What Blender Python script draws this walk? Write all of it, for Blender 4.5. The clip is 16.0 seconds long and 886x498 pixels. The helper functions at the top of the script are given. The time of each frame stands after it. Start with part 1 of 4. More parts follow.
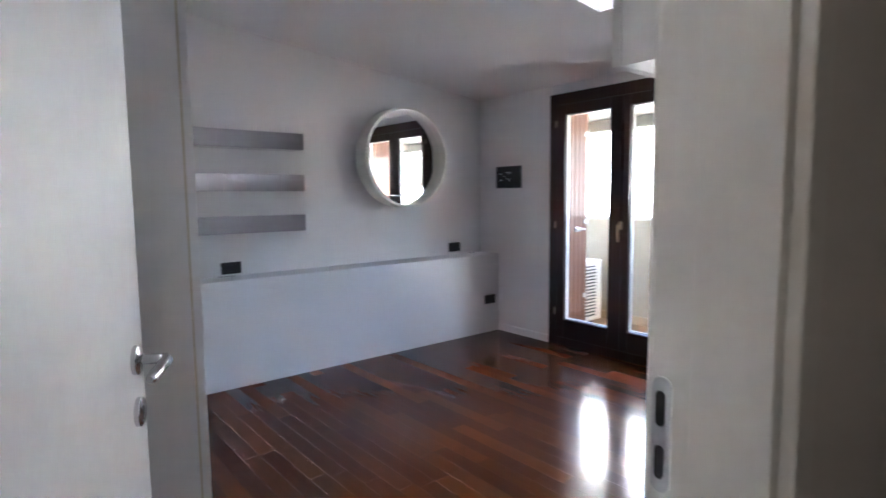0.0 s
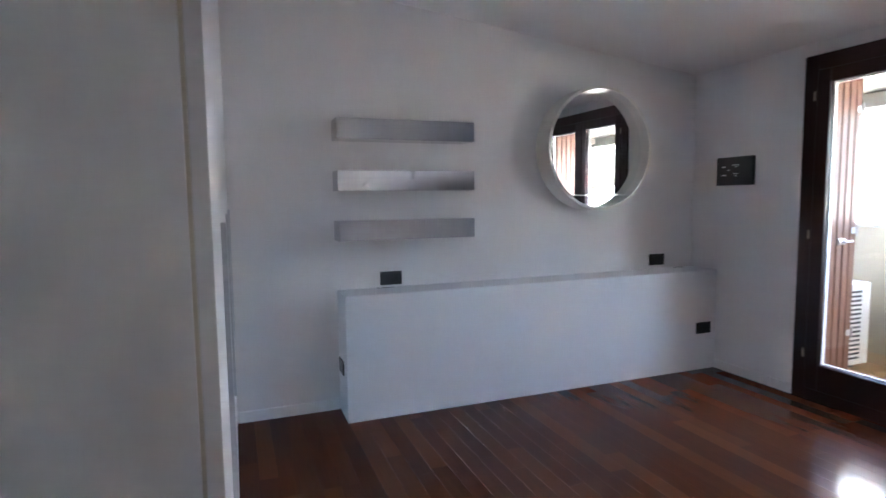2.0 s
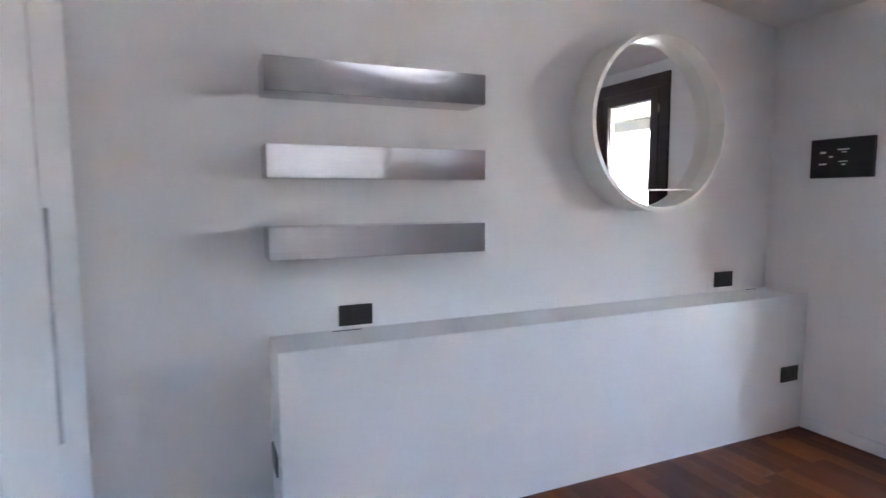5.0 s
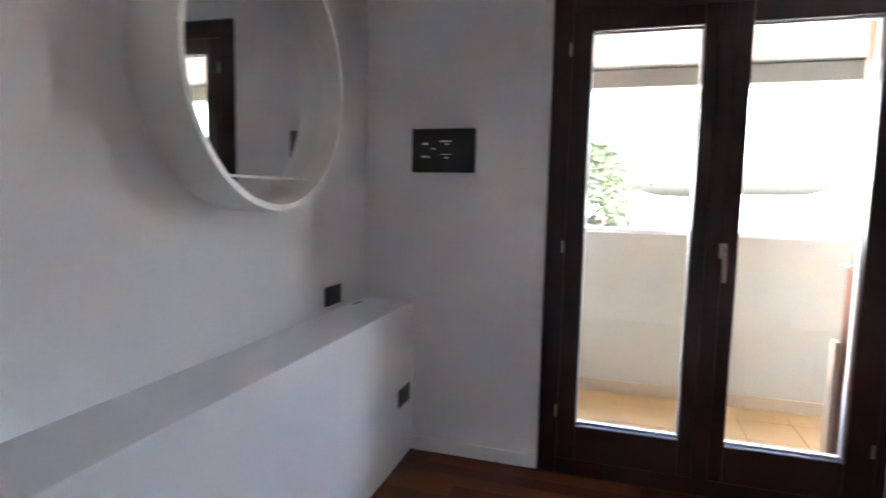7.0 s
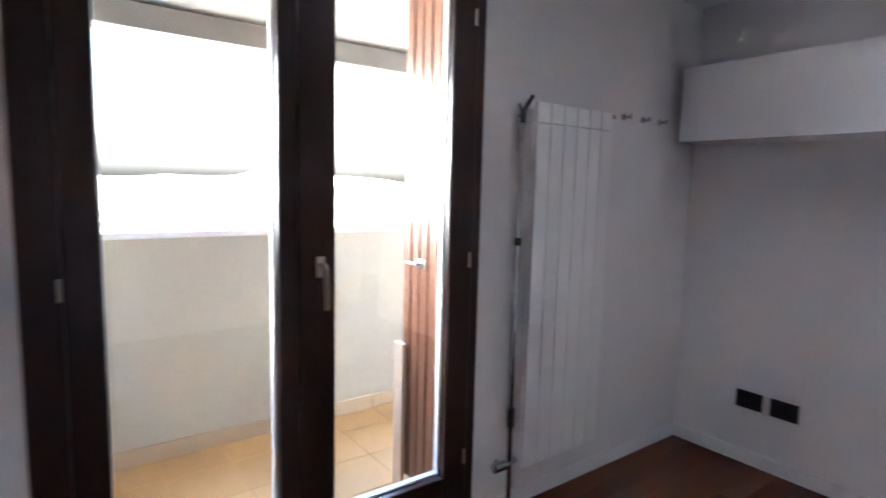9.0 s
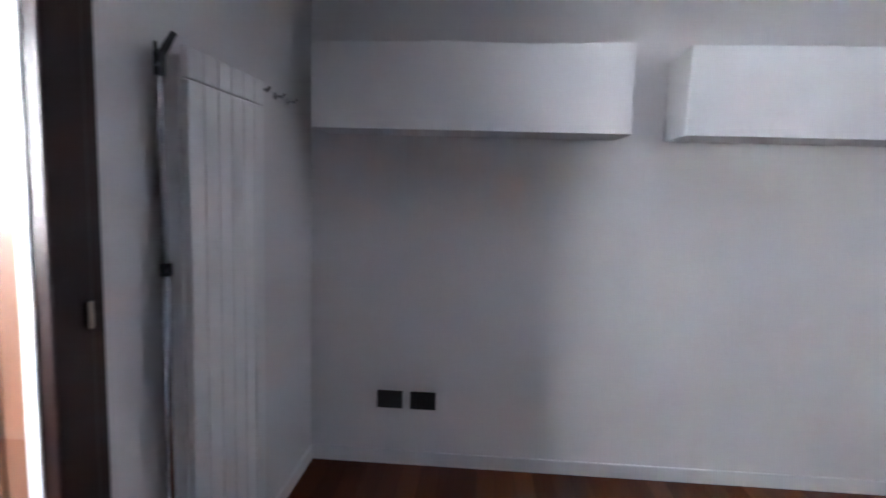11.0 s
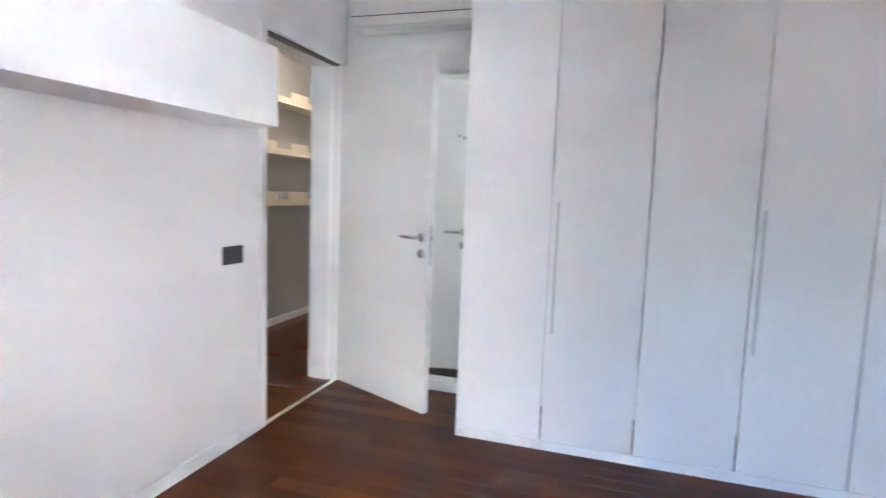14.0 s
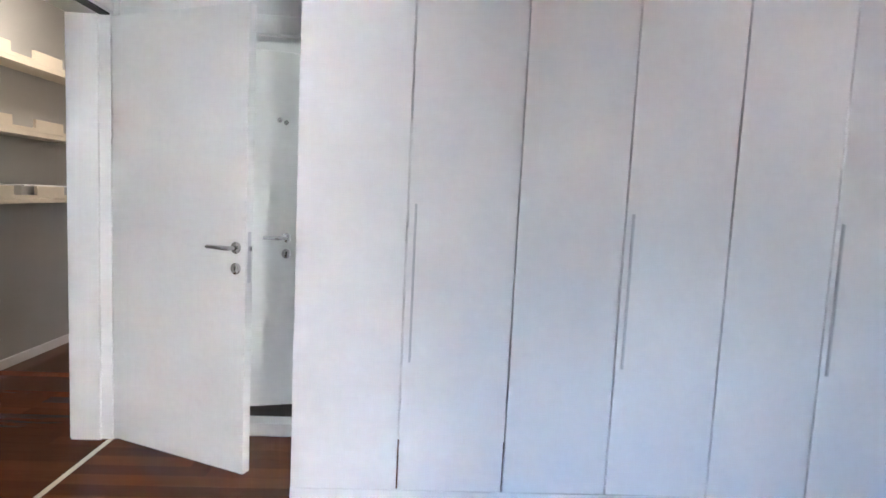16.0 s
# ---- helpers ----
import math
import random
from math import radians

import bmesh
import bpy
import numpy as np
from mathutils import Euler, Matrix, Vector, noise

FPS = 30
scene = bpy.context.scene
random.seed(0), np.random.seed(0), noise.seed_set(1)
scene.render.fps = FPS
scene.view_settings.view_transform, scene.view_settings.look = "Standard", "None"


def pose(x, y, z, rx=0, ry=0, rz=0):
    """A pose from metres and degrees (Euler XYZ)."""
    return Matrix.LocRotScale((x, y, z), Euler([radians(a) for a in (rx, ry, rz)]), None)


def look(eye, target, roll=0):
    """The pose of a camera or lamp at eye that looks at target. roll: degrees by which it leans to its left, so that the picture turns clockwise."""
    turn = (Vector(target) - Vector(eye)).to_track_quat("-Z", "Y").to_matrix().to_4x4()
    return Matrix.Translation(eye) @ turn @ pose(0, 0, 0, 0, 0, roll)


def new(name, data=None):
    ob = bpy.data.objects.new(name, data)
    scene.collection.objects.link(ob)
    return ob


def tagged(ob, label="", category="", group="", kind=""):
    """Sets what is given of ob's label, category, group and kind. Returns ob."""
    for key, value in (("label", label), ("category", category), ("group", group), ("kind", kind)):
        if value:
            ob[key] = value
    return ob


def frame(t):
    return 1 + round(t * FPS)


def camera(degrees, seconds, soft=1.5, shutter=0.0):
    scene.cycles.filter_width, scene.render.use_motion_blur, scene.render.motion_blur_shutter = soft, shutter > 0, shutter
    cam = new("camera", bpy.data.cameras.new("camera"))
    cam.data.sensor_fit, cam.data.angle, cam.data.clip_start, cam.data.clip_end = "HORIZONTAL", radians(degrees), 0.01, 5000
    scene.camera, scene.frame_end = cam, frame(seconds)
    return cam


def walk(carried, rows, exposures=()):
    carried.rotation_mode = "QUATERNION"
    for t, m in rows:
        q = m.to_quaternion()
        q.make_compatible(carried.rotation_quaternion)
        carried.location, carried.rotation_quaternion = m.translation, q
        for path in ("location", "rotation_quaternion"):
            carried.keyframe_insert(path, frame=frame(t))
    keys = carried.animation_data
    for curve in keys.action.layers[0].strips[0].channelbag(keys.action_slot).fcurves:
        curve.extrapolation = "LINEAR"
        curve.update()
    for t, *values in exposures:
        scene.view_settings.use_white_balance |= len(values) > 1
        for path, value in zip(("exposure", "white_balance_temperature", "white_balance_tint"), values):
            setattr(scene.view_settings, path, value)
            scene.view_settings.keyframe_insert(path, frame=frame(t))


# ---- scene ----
# ---- camera ----
PATH = [
    (0, (0.15, -0.37, 1.34), (1.408, 1.174, 1.149), -0.6),
    (0.5, (0.266, -0.287, 1.34), (1.296, 1.416, 1.15), -0.1),
    (1, (0.363, -0.086, 1.333), (1.279, 1.683, 1.151), -0.0),
    (1.5, (0.456, 0.111, 1.339), (1.29, 1.92, 1.161), -0.3),
    (2, (0.555, 0.304, 1.334), (1.261, 2.167, 1.154), -0.7),
    (2.5, (0.612, 0.481, 1.334), (1.236, 2.372, 1.157), -0.9),
    (3, (0.652, 0.671, 1.36), (1.238, 2.573, 1.168), -0.8),
    (5.5, (1.04, 1.772, 1.302), (2.032, 3.5, 1.126), 0.2),
    (6, (1.172, 2.045, 1.295), (2.525, 3.506, 1.106), 1.1),
    (6.5, (1.28, 2.332, 1.315), (2.977, 3.372, 1.119), 1.0),
    (7, (1.447, 2.57, 1.307), (3.349, 3.156, 1.108), 1.2),
    (7.5, (1.685, 2.689, 1.32), (3.667, 2.862, 1.115), 1.3),
    (8, (1.923, 2.749, 1.283), (3.899, 2.476, 1.13), 0.9),
    (8.5, (2.172, 2.843, 1.342), (4.011, 2.079, 1.152), 1.0),
    (11, (3.217, 2.582, 1.357), (3.357, 0.599, 1.136), 1.7),
    (11.5, (3.314, 2.458, 1.368), (3.04, 0.49, 1.139), 2.0),
    (12, (3.403, 2.35, 1.33), (2.664, 0.5, 1.146), 1.8),
    (12.5, (3.444, 2.252, 1.324), (2.258, 0.652, 1.136), 1.5),
    (13, (3.425, 2.132, 1.329), (1.91, 0.841, 1.13), 1.7),
    (13.5, (3.384, 1.961, 1.337), (1.654, 0.981, 1.127), 1.9),
    (14, (3.34, 1.796, 1.32), (1.441, 1.2, 1.117), 2.1),
    (14.5, (3.317, 1.668, 1.321), (1.339, 1.454, 1.115), 2.0),
    (15, (3.223, 1.599, 1.32), (1.233, 1.612, 1.122), 2.6),
    (15.5, (3.047, 1.587, 1.304), (1.057, 1.665, 1.119), 2.7),
    (16, (2.826, 1.515, 1.322), (0.836, 1.614, 1.138), 2.8),
]

cam = camera(77.3, 16.0, soft=1.5, shutter=0.5)
EXPOSURES = [(t, e, k, 13) for t, e, k in ((0, 6.65, 5650), (1, 6.55, 5700), (1.5, 6.45, 5650), (3, 7.1, 5600), (5.5, 7.2, 5900), (6, 7, 6000), (6.5, 6.7, 6000), (7, 6.6, 5950), (8, 6.55, 5850), (8.6, 6.5, 5800), (11, 6.15, 5500), (11.5, 6.55, 5600), (12, 7, 5600), (12.5, 7.1, 5600), (13.5, 7.15, 5700), (15, 7.25, 5750), (16, 7.25, 5800))]
walk(cam, [(t, look(e, g, r)) for t, e, g, r in PATH], EXPOSURES)

# ---- sky and sun ----
SUN_WAY = Vector((-0.75, -0.60, 0.85)).normalized()
sky_world = bpy.data.worlds.new("sky")
sky_world.use_nodes = True
scene.world = sky_world
sky_nodes, sky_links = sky_world.node_tree.nodes, sky_world.node_tree.links
sky = sky_nodes.new("ShaderNodeTexSky")
sky.sky_type, sky.sun_disc = "NISHITA", False
sky.sun_elevation = math.asin(SUN_WAY.z)
sky.sun_rotation = math.atan2(SUN_WAY.x, SUN_WAY.y)
sky.air_density, sky.dust_density, sky.ozone_density = 1.0, 9.0, 0.6
sky_links.new(sky.outputs[0], sky_nodes["Background"].inputs[0])
sky_nodes["Background"].inputs[1].default_value = 0.15

sun = new("sun", bpy.data.lights.new("sun", "SUN"))
sun.data.energy, sun.data.angle, sun.data.color = 2.8, radians(0.6), (1.0, 0.97, 0.93)
sun.matrix_world = look(SUN_WAY * 30, (0, 0, 0))


# ---- materials ----
def node(m, kind, **ins):
    n = m.node_tree.nodes.new(kind)
    for k, v in ins.items():
        n.inputs[k.replace("_", " ")].default_value = v
    return n


def surface(name, color, rough=0.5, metal=0.0, grain=40.0, stain=1.5, depth=0.04, vary=0.06, stretch=(1, 1, 1), coat=0.0, bump_m=0.002, random=0.0, spec=0.5):
    """A painted, plastered, lacquered or metal surface: two scales of variation in colour and gloss, and fine relief."""
    m = bpy.data.materials.new(name)
    m.use_nodes = True
    b, lk = m.node_tree.nodes["Principled BSDF"], m.node_tree.links
    tc = node(m, "ShaderNodeTexCoord")
    mp = node(m, "ShaderNodeMapping")
    mp.inputs["Scale"].default_value = stretch
    lk.new(tc.outputs["Object"], mp.inputs[0])
    fine, wide = node(m, "ShaderNodeTexNoise", Scale=grain, Detail=4.0), node(m, "ShaderNodeTexNoise", Scale=stain, Detail=3.0)
    lk.new(mp.outputs[0], fine.inputs[0])
    lk.new(mp.outputs[0], wide.inputs[0])
    both = node(m, "ShaderNodeMath")
    both.operation = "ADD"
    lk.new(fine.outputs[0], both.inputs[0])
    lk.new(wide.outputs[0], both.inputs[1])
    rng = node(m, "ShaderNodeMapRange")
    rng.inputs[1].default_value, rng.inputs[2].default_value = 0.7, 1.3
    rng.inputs[3].default_value, rng.inputs[4].default_value = 1 - vary, 1 + vary
    lk.new(both.outputs[0], rng.inputs[0])
    tint = node(m, "ShaderNodeMix")
    tint.data_type, tint.blend_type = "RGBA", "MULTIPLY"
    tint.inputs[0].default_value = 1.0
    tint.inputs[6].default_value = (*color, 1)
    lk.new(rng.outputs[0], tint.inputs[7])
    out = tint.outputs[2]
    if random:
        inf = node(m, "ShaderNodeObjectInfo")
        r2 = node(m, "ShaderNodeMapRange")
        r2.inputs[3].default_value, r2.inputs[4].default_value = 1 - random, 1 + random
        lk.new(inf.outputs["Random"], r2.inputs[0])
        t2 = node(m, "ShaderNodeMix")
        t2.data_type, t2.blend_type = "RGBA", "MULTIPLY"
        t2.inputs[0].default_value = 1.0
        lk.new(out, t2.inputs[6])
        lk.new(r2.outputs[0], t2.inputs[7])
        out = t2.outputs[2]
    lk.new(out, b.inputs["Base Color"])
    rr = node(m, "ShaderNodeMapRange")
    rr.inputs[3].default_value, rr.inputs[4].default_value = rough * 0.85, min(1.0, rough * 1.15)
    lk.new(wide.outputs[0], rr.inputs[0])
    lk.new(rr.outputs[0], b.inputs["Roughness"])
    b.inputs["Metallic"].default_value = metal
    b.inputs["Coat Weight"].default_value = coat
    b.inputs["Coat Roughness"].default_value = 0.08
    b.inputs["Specular IOR Level"].default_value = spec
    bp = node(m, "ShaderNodeBump", Strength=depth * 5, Distance=bump_m)
    lk.new(fine.outputs[0], bp.inputs["Height"])
    lk.new(bp.outputs[0], b.inputs["Normal"])
    return m


def wood(name, dark, light, rough, along="Y", random=0.35, coat=0.3, fibre=1.0, spec=0.32):
    """Wood with fibres along one axis, each board of its own tone."""
    m = bpy.data.materials.new(name)
    m.use_nodes = True
    b, lk = m.node_tree.nodes["Principled BSDF"], m.node_tree.links
    tc, mp, inf = node(m, "ShaderNodeTexCoord"), node(m, "ShaderNodeMapping"), node(m, "ShaderNodeObjectInfo")
    mp.inputs["Scale"].default_value = {"X": (1, 14, 14), "Y": (14, 1, 14), "Z": (14, 14, 1)}[along]
    shift = node(m, "ShaderNodeVectorMath")
    shift.operation = "ADD"
    off = node(m, "ShaderNodeMath")
    off.operation, off.inputs[1].default_value = "MULTIPLY", 37.0
    lk.new(inf.outputs["Random"], off.inputs[0])
    lk.new(tc.outputs["Object"], shift.inputs[0])
    lk.new(off.outputs[0], shift.inputs[1])
    lk.new(shift.outputs[0], mp.inputs[0])
    grain, figure = node(m, "ShaderNodeTexNoise", Scale=6.0 * fibre, Detail=6.0, Roughness=0.65), node(m, "ShaderNodeTexNoise", Scale=1.2, Detail=2.0)
    lk.new(mp.outputs[0], grain.inputs[0])
    lk.new(mp.outputs[0], figure.inputs[0])
    s1 = node(m, "ShaderNodeMath")
    s1.operation = "MULTIPLY_ADD"
    s1.inputs[1].default_value = 0.3
    lk.new(grain.outputs[0], s1.inputs[0])
    s2 = node(m, "ShaderNodeMath")
    s2.operation, s2.inputs[1].default_value = "MULTIPLY", 0.16
    lk.new(figure.outputs[0], s2.inputs[0])
    lk.new(s2.outputs[0], s1.inputs[2])
    s3 = node(m, "ShaderNodeMath")
    s3.operation, s3.inputs[1].default_value = "POWER", 3.5
    lk.new(inf.outputs["Random"], s3.inputs[0])
    s4 = node(m, "ShaderNodeMath")
    s4.operation, s4.inputs[1].default_value = "MULTIPLY_ADD", random * 2
    lk.new(s3.outputs[0], s4.inputs[0])
    lk.new(s1.outputs[0], s4.inputs[2])
    ramp = node(m, "ShaderNodeMapRange")
    ramp.inputs[1].default_value, ramp.inputs[2].default_value = 0.12, 0.38 + random * 2.0
    lk.new(s4.outputs[0], ramp.inputs[0])
    mix = node(m, "ShaderNodeMix")
    mix.data_type = "RGBA"
    mix.inputs[6].default_value, mix.inputs[7].default_value = (*dark, 1), (*light, 1)
    lk.new(ramp.outputs[0], mix.inputs[0])
    lk.new(mix.outputs[2], b.inputs["Base Color"])
    rr = node(m, "ShaderNodeMapRange")
    rr.inputs[3].default_value, rr.inputs[4].default_value = rough * 0.8, rough * 1.25
    lk.new(figure.outputs[0], rr.inputs[0])
    lk.new(rr.outputs[0], b.inputs["Roughness"])
    b.inputs["Coat Weight"].default_value, b.inputs["Coat Roughness"].default_value = coat, 0.12
    b.inputs["Specular IOR Level"].default_value = spec
    bp = node(m, "ShaderNodeBump", Strength=0.015, Distance=0.001)
    lk.new(grain.outputs[0], bp.inputs["Height"])
    lk.new(bp.outputs[0], b.inputs["Normal"])
    return m


def brushed(name, color, rough, wave, wave_scale):
    """Sheet steel with long brushing lines and slightly uneven flatness."""
    m = surface(name, color, rough, 1.0, 300, 3, 0.01, 0.05, (0.05, 1, 1), 0, 0.0004)
    lk, ns = m.node_tree.links, m.node_tree.nodes
    b = ns["Principled BSDF"]
    tc = node(m, "ShaderNodeTexCoord")
    w = node(m, "ShaderNodeTexNoise", Scale=wave_scale, Detail=1.0)
    lk.new(tc.outputs["Object"], w.inputs[0])
    old = b.inputs["Normal"].links[0].from_node
    bp = node(m, "ShaderNodeBump", Strength=wave, Distance=0.02)
    lk.new(w.outputs[0], bp.inputs["Height"])
    lk.new(old.outputs[0], bp.inputs["Normal"])
    lk.new(bp.outputs[0], b.inputs["Normal"])
    return m


def pane_glass(name):
    m = bpy.data.materials.new(name)
    m.use_nodes = True
    ns, lk = m.node_tree.nodes, m.node_tree.links
    ns.remove(ns["Principled BSDF"])
    tr, gl, mx, lw = node(m, "ShaderNodeBsdfTransparent"), node(m, "ShaderNodeBsdfGlossy", Roughness=0.01), node(m, "ShaderNodeMixShader"), node(m, "ShaderNodeLayerWeight", Blend=0.5)
    fr = node(m, "ShaderNodeMath")
    fr.operation, fr.inputs[1].default_value = "POWER", 4.0
    gain = node(m, "ShaderNodeMath")
    gain.operation, gain.inputs[1].default_value, gain.inputs[2].default_value = "MULTIPLY_ADD", 0.5, 0.03
    lk.new(lw.outputs["Facing"], fr.inputs[0])
    lk.new(fr.outputs[0], gain.inputs[0])
    tr.inputs[0].default_value = (0.96, 0.98, 0.97, 1)
    lk.new(gain.outputs[0], mx.inputs[0])
    lk.new(tr.outputs[0], mx.inputs[1])
    lk.new(gl.outputs[0], mx.inputs[2])
    lk.new(mx.outputs[0], ns["Material Output"].inputs[0])
    return m


def glow(name, color, power):
    m = bpy.data.materials.new(name)
    m.use_nodes = True
    b = m.node_tree.nodes["Principled BSDF"]
    b.inputs["Emission Color"].default_value, b.inputs["Emission Strength"].default_value = (*color, 1), power
    return m


WALL = surface("wall_paint", (0.80, 0.785, 0.775), 0.75, 0, 90, 0.9, 0.05, 0.025, bump_m=0.0015)
CEILING = surface("ceiling_paint", (0.84, 0.825, 0.81), 0.8, 0, 80, 0.8, 0.05, 0.025)
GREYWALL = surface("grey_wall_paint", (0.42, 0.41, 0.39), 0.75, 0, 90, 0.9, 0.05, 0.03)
TRIM = surface("trim_lacquer", (0.80, 0.80, 0.79), 0.35, 0, 60, 2, 0.01, 0.02)
LACQUER = surface("wardrobe_lacquer", (0.80, 0.795, 0.80), 0.36, 0, 25, 1.2, 0.006, 0.02, spec=0.45)
CARCASS = surface("carcass_edge", (0.62, 0.58, 0.48), 0.5, 0, 40, 2, 0.02, 0.03)
DOORPAINT = surface("door_lacquer", (0.78, 0.78, 0.77), 0.4, 0, 30, 1.4, 0.01, 0.025)
CABINET = surface("cabinet_laminate", (0.79, 0.79, 0.78), 0.38, 0, 120, 1.5, 0.01, 0.02)
FLOORWOOD = wood("merbau_parquet", (0.066, 0.0185, 0.0080), (0.155, 0.052, 0.020), 0.16, "Y", 0.24, 0.0, 1.0, 0.13)
UNDERFLOOR = surface("parquet_joint", (0.02, 0.008, 0.005), 0.8)
DARKWOOD = wood("stained_window_wood", (0.018, 0.0055, 0.004), (0.045, 0.014, 0.009), 0.35, "Z", 0.1, 0.2, 2)
SHUTTERWOOD = wood("shutter_wood", (0.145, 0.062, 0.033), (0.29, 0.135, 0.072), 0.4, "Z", 0.2, 0.2)
# pale tone stands for sunlight on the shutter's edge
SUNLITEDGE = wood("sunlit_edge_wood", (0.58, 0.42, 0.27), (0.74, 0.57, 0.40), 0.5, "Z", 0.1, 0.0)
STEEL = brushed("brushed_steel", (0.50, 0.50, 0.52), 0.11, 0.05, 2.0)
FILMSTEEL = brushed("steel_under_film", (0.72, 0.72, 0.74), 0.08, 0.30, 4.0)
ALU = surface("handle_aluminium", (0.60, 0.60, 0.62), 0.3, 1.0, 200, 4, 0.01, 0.03)
BARALU = surface("bar_handle_satin", (0.55, 0.56, 0.58), 0.4, 0.4, 200, 4, 0.01, 0.03)
BRONZE = surface("bronzed_metal", (0.36, 0.28, 0.22), 0.3, 1.0, 60, 4, 0.02, 0.05)
CHROME = surface("satin_chrome", (0.58, 0.58, 0.60), 0.16, 1.0, 60, 4, 0.005, 0.02)
MIRROR = surface("mirror_silver", (0.92, 0.93, 0.93), 0.006, 1.0, 20, 2, 0.0, 0.005)
RING = surface("mirror_ring_lacquer", (0.80, 0.78, 0.72), 0.35, 0, 50, 2, 0.01, 0.02)
BLACK = surface("black_plastic", (0.012, 0.012, 0.014), 0.35, 0, 80, 5, 0.02, 0.1)
BLACKGLASS = surface("black_glass", (0.008, 0.008, 0.01), 0.3, 0, 60, 4, 0.0, 0.1)
WHITEMARK = surface("white_print", (0.75, 0.75, 0.75), 0.5)
GREYBOX = surface("grey_metal_paint", (0.16, 0.16, 0.165), 0.45, 0, 60, 4, 0.02, 0.05)
RADIATOR = surface("radiator_enamel", (0.86, 0.86, 0.85), 0.3, 0, 60, 3, 0.008, 0.02)
ACWHITE = surface("conditioner_plastic", (0.74, 0.73, 0.69), 0.4, 0, 60, 3, 0.01, 0.02)
PLASTER = surface("balcony_plaster", (0.46, 0.425, 0.335), 0.85, 0, 120, 1.0, 0.2, 0.05, bump_m=0.003)
# balcony plaster darkened: the beam's shaded inner side is put into its colour
BEAMSHADE = surface("shaded_beam_render", (0.22, 0.21, 0.19), 0.85, 0, 120, 1.0, 0.2, 0.05, bump_m=0.003)
TILE = surface("balcony_tile", (0.40, 0.255, 0.115), 0.45, 0, 40, 3, 0.05, 0.08, random=0.06)
SKIRT = surface("balcony_skirting_tile", (0.50, 0.39, 0.25), 0.45, 0, 40, 3, 0.05, 0.06, random=0.06)
SHELFBOX = surface("cream_shelf_lacquer", (0.70, 0.62, 0.50), 0.45, 0, 40, 2, 0.02, 0.03)
MARBLE = surface("white_step_stone", (0.78, 0.77, 0.75), 0.3, 0, 12, 3, 0.02, 0.05)
BRASS = surface("brass_strip", (0.62, 0.50, 0.36), 0.35, 0.8, 100, 4, 0.02, 0.05)
GLASS = pane_glass("window_glass")
FROSTED = bpy.data.materials.new("frosted_roof_glass")
FROSTED.use_nodes = True
FROSTED.node_tree.nodes.remove(FROSTED.node_tree.nodes["Principled BSDF"])
frost = node(FROSTED, "ShaderNodeBsdfTranslucent")
frost.inputs[0].default_value = (0.20, 0.20, 0.202, 1)
FROSTED.node_tree.links.new(frost.outputs[0], FROSTED.node_tree.nodes["Material Output"].inputs[0])
GROUND = surface("pale_dry_ground", (0.11, 0.097, 0.082), 0.9, 0, 3, 0.1, 0.3, 0.15)
FACADE = surface("far_facade", (0.455, 0.46, 0.47), 0.9, 0, 4, 0.3, 0.1, 0.06)
ROOFTILE = surface("roof_tiles", (0.30, 0.15, 0.10), 0.85, 0, 6, 0.5, 0.3, 0.15)
BARK = surface("bark", (0.12, 0.09, 0.07), 0.9, 0, 20, 3, 0.5, 0.2)
# near-black green: the crown's own shadowing is put into the needle colour
LEAF = surface("shaded_needles", (0.012, 0.017, 0.009), 0.9, 0, 8, 0.6, 0.1, 0.35, spec=0.1)
WINDOWDARK = surface("far_window", (0.24, 0.23, 0.22), 0.5, 0, 3, 0.5, 0.0, 0.1)


# ---- modelling helpers ----
def world_of(ob):
    m = ob.matrix_basis.copy()
    while ob.parent:
        ob = ob.parent
        m = ob.matrix_basis @ m
    return m


def box(bm, x0, x1, y0, y1, z0, z1, bevel=0.0, seg=2):
    """A box, with its edges rounded where bevel is given."""
    t = bmesh.new()
    vs = [t.verts.new((x, y, z)) for x in (x0, x1) for y in (y0, y1) for z in (z0, z1)]
    for f in ((0, 1, 3, 2), (4, 6, 7, 5), (0, 4, 5, 1), (2, 3, 7, 6), (0, 2, 6, 4), (1, 5, 7, 3)):
        t.faces.new([vs[i] for i in f])
    if bevel:
        bmesh.ops.bevel(t, geom=t.edges[:], offset=bevel, segments=seg, affect="EDGES", profile=0.5)
    merge(bm, t)
    return bm


def merge(bm, t):
    me = bpy.data.meshes.new("tmp")
    bmesh.ops.recalc_face_normals(t, faces=t.faces[:])
    t.to_mesh(me)
    t.free()
    bm.from_mesh(me)
    bpy.data.meshes.remove(me)


def rod(bm, pts, r, seg=14, cap=True):
    """A round bar of radius r (or one radius a point) through points."""
    pts = [Vector(p) for p in pts]
    rs = r if isinstance(r, (list, tuple)) else [r] * len(pts)
    t = bmesh.new()
    rings, up = [], None
    for i, p in enumerate(pts):
        d = (pts[min(i + 1, len(pts) - 1)] - pts[max(i - 1, 0)]).normalized()
        a = (up if up is not None else (Vector((0, 0, 1)) if abs(d.z) < 0.9 else Vector((1, 0, 0))))
        a = (a - d * a.dot(d)).normalized()
        up = a
        b = d.cross(a)
        rings.append([t.verts.new(p + (a * math.cos(k * math.tau / seg) + b * math.sin(k * math.tau / seg)) * rs[i]) for k in range(seg)])
    for p, q in zip(rings, rings[1:]):
        for k in range(seg):
            t.faces.new((p[k], p[(k + 1) % seg], q[(k + 1) % seg], q[k])).smooth = True
    if cap:
        t.faces.new(rings[0][::-1])
        t.faces.new(rings[-1])
    merge(bm, t)
    return bm


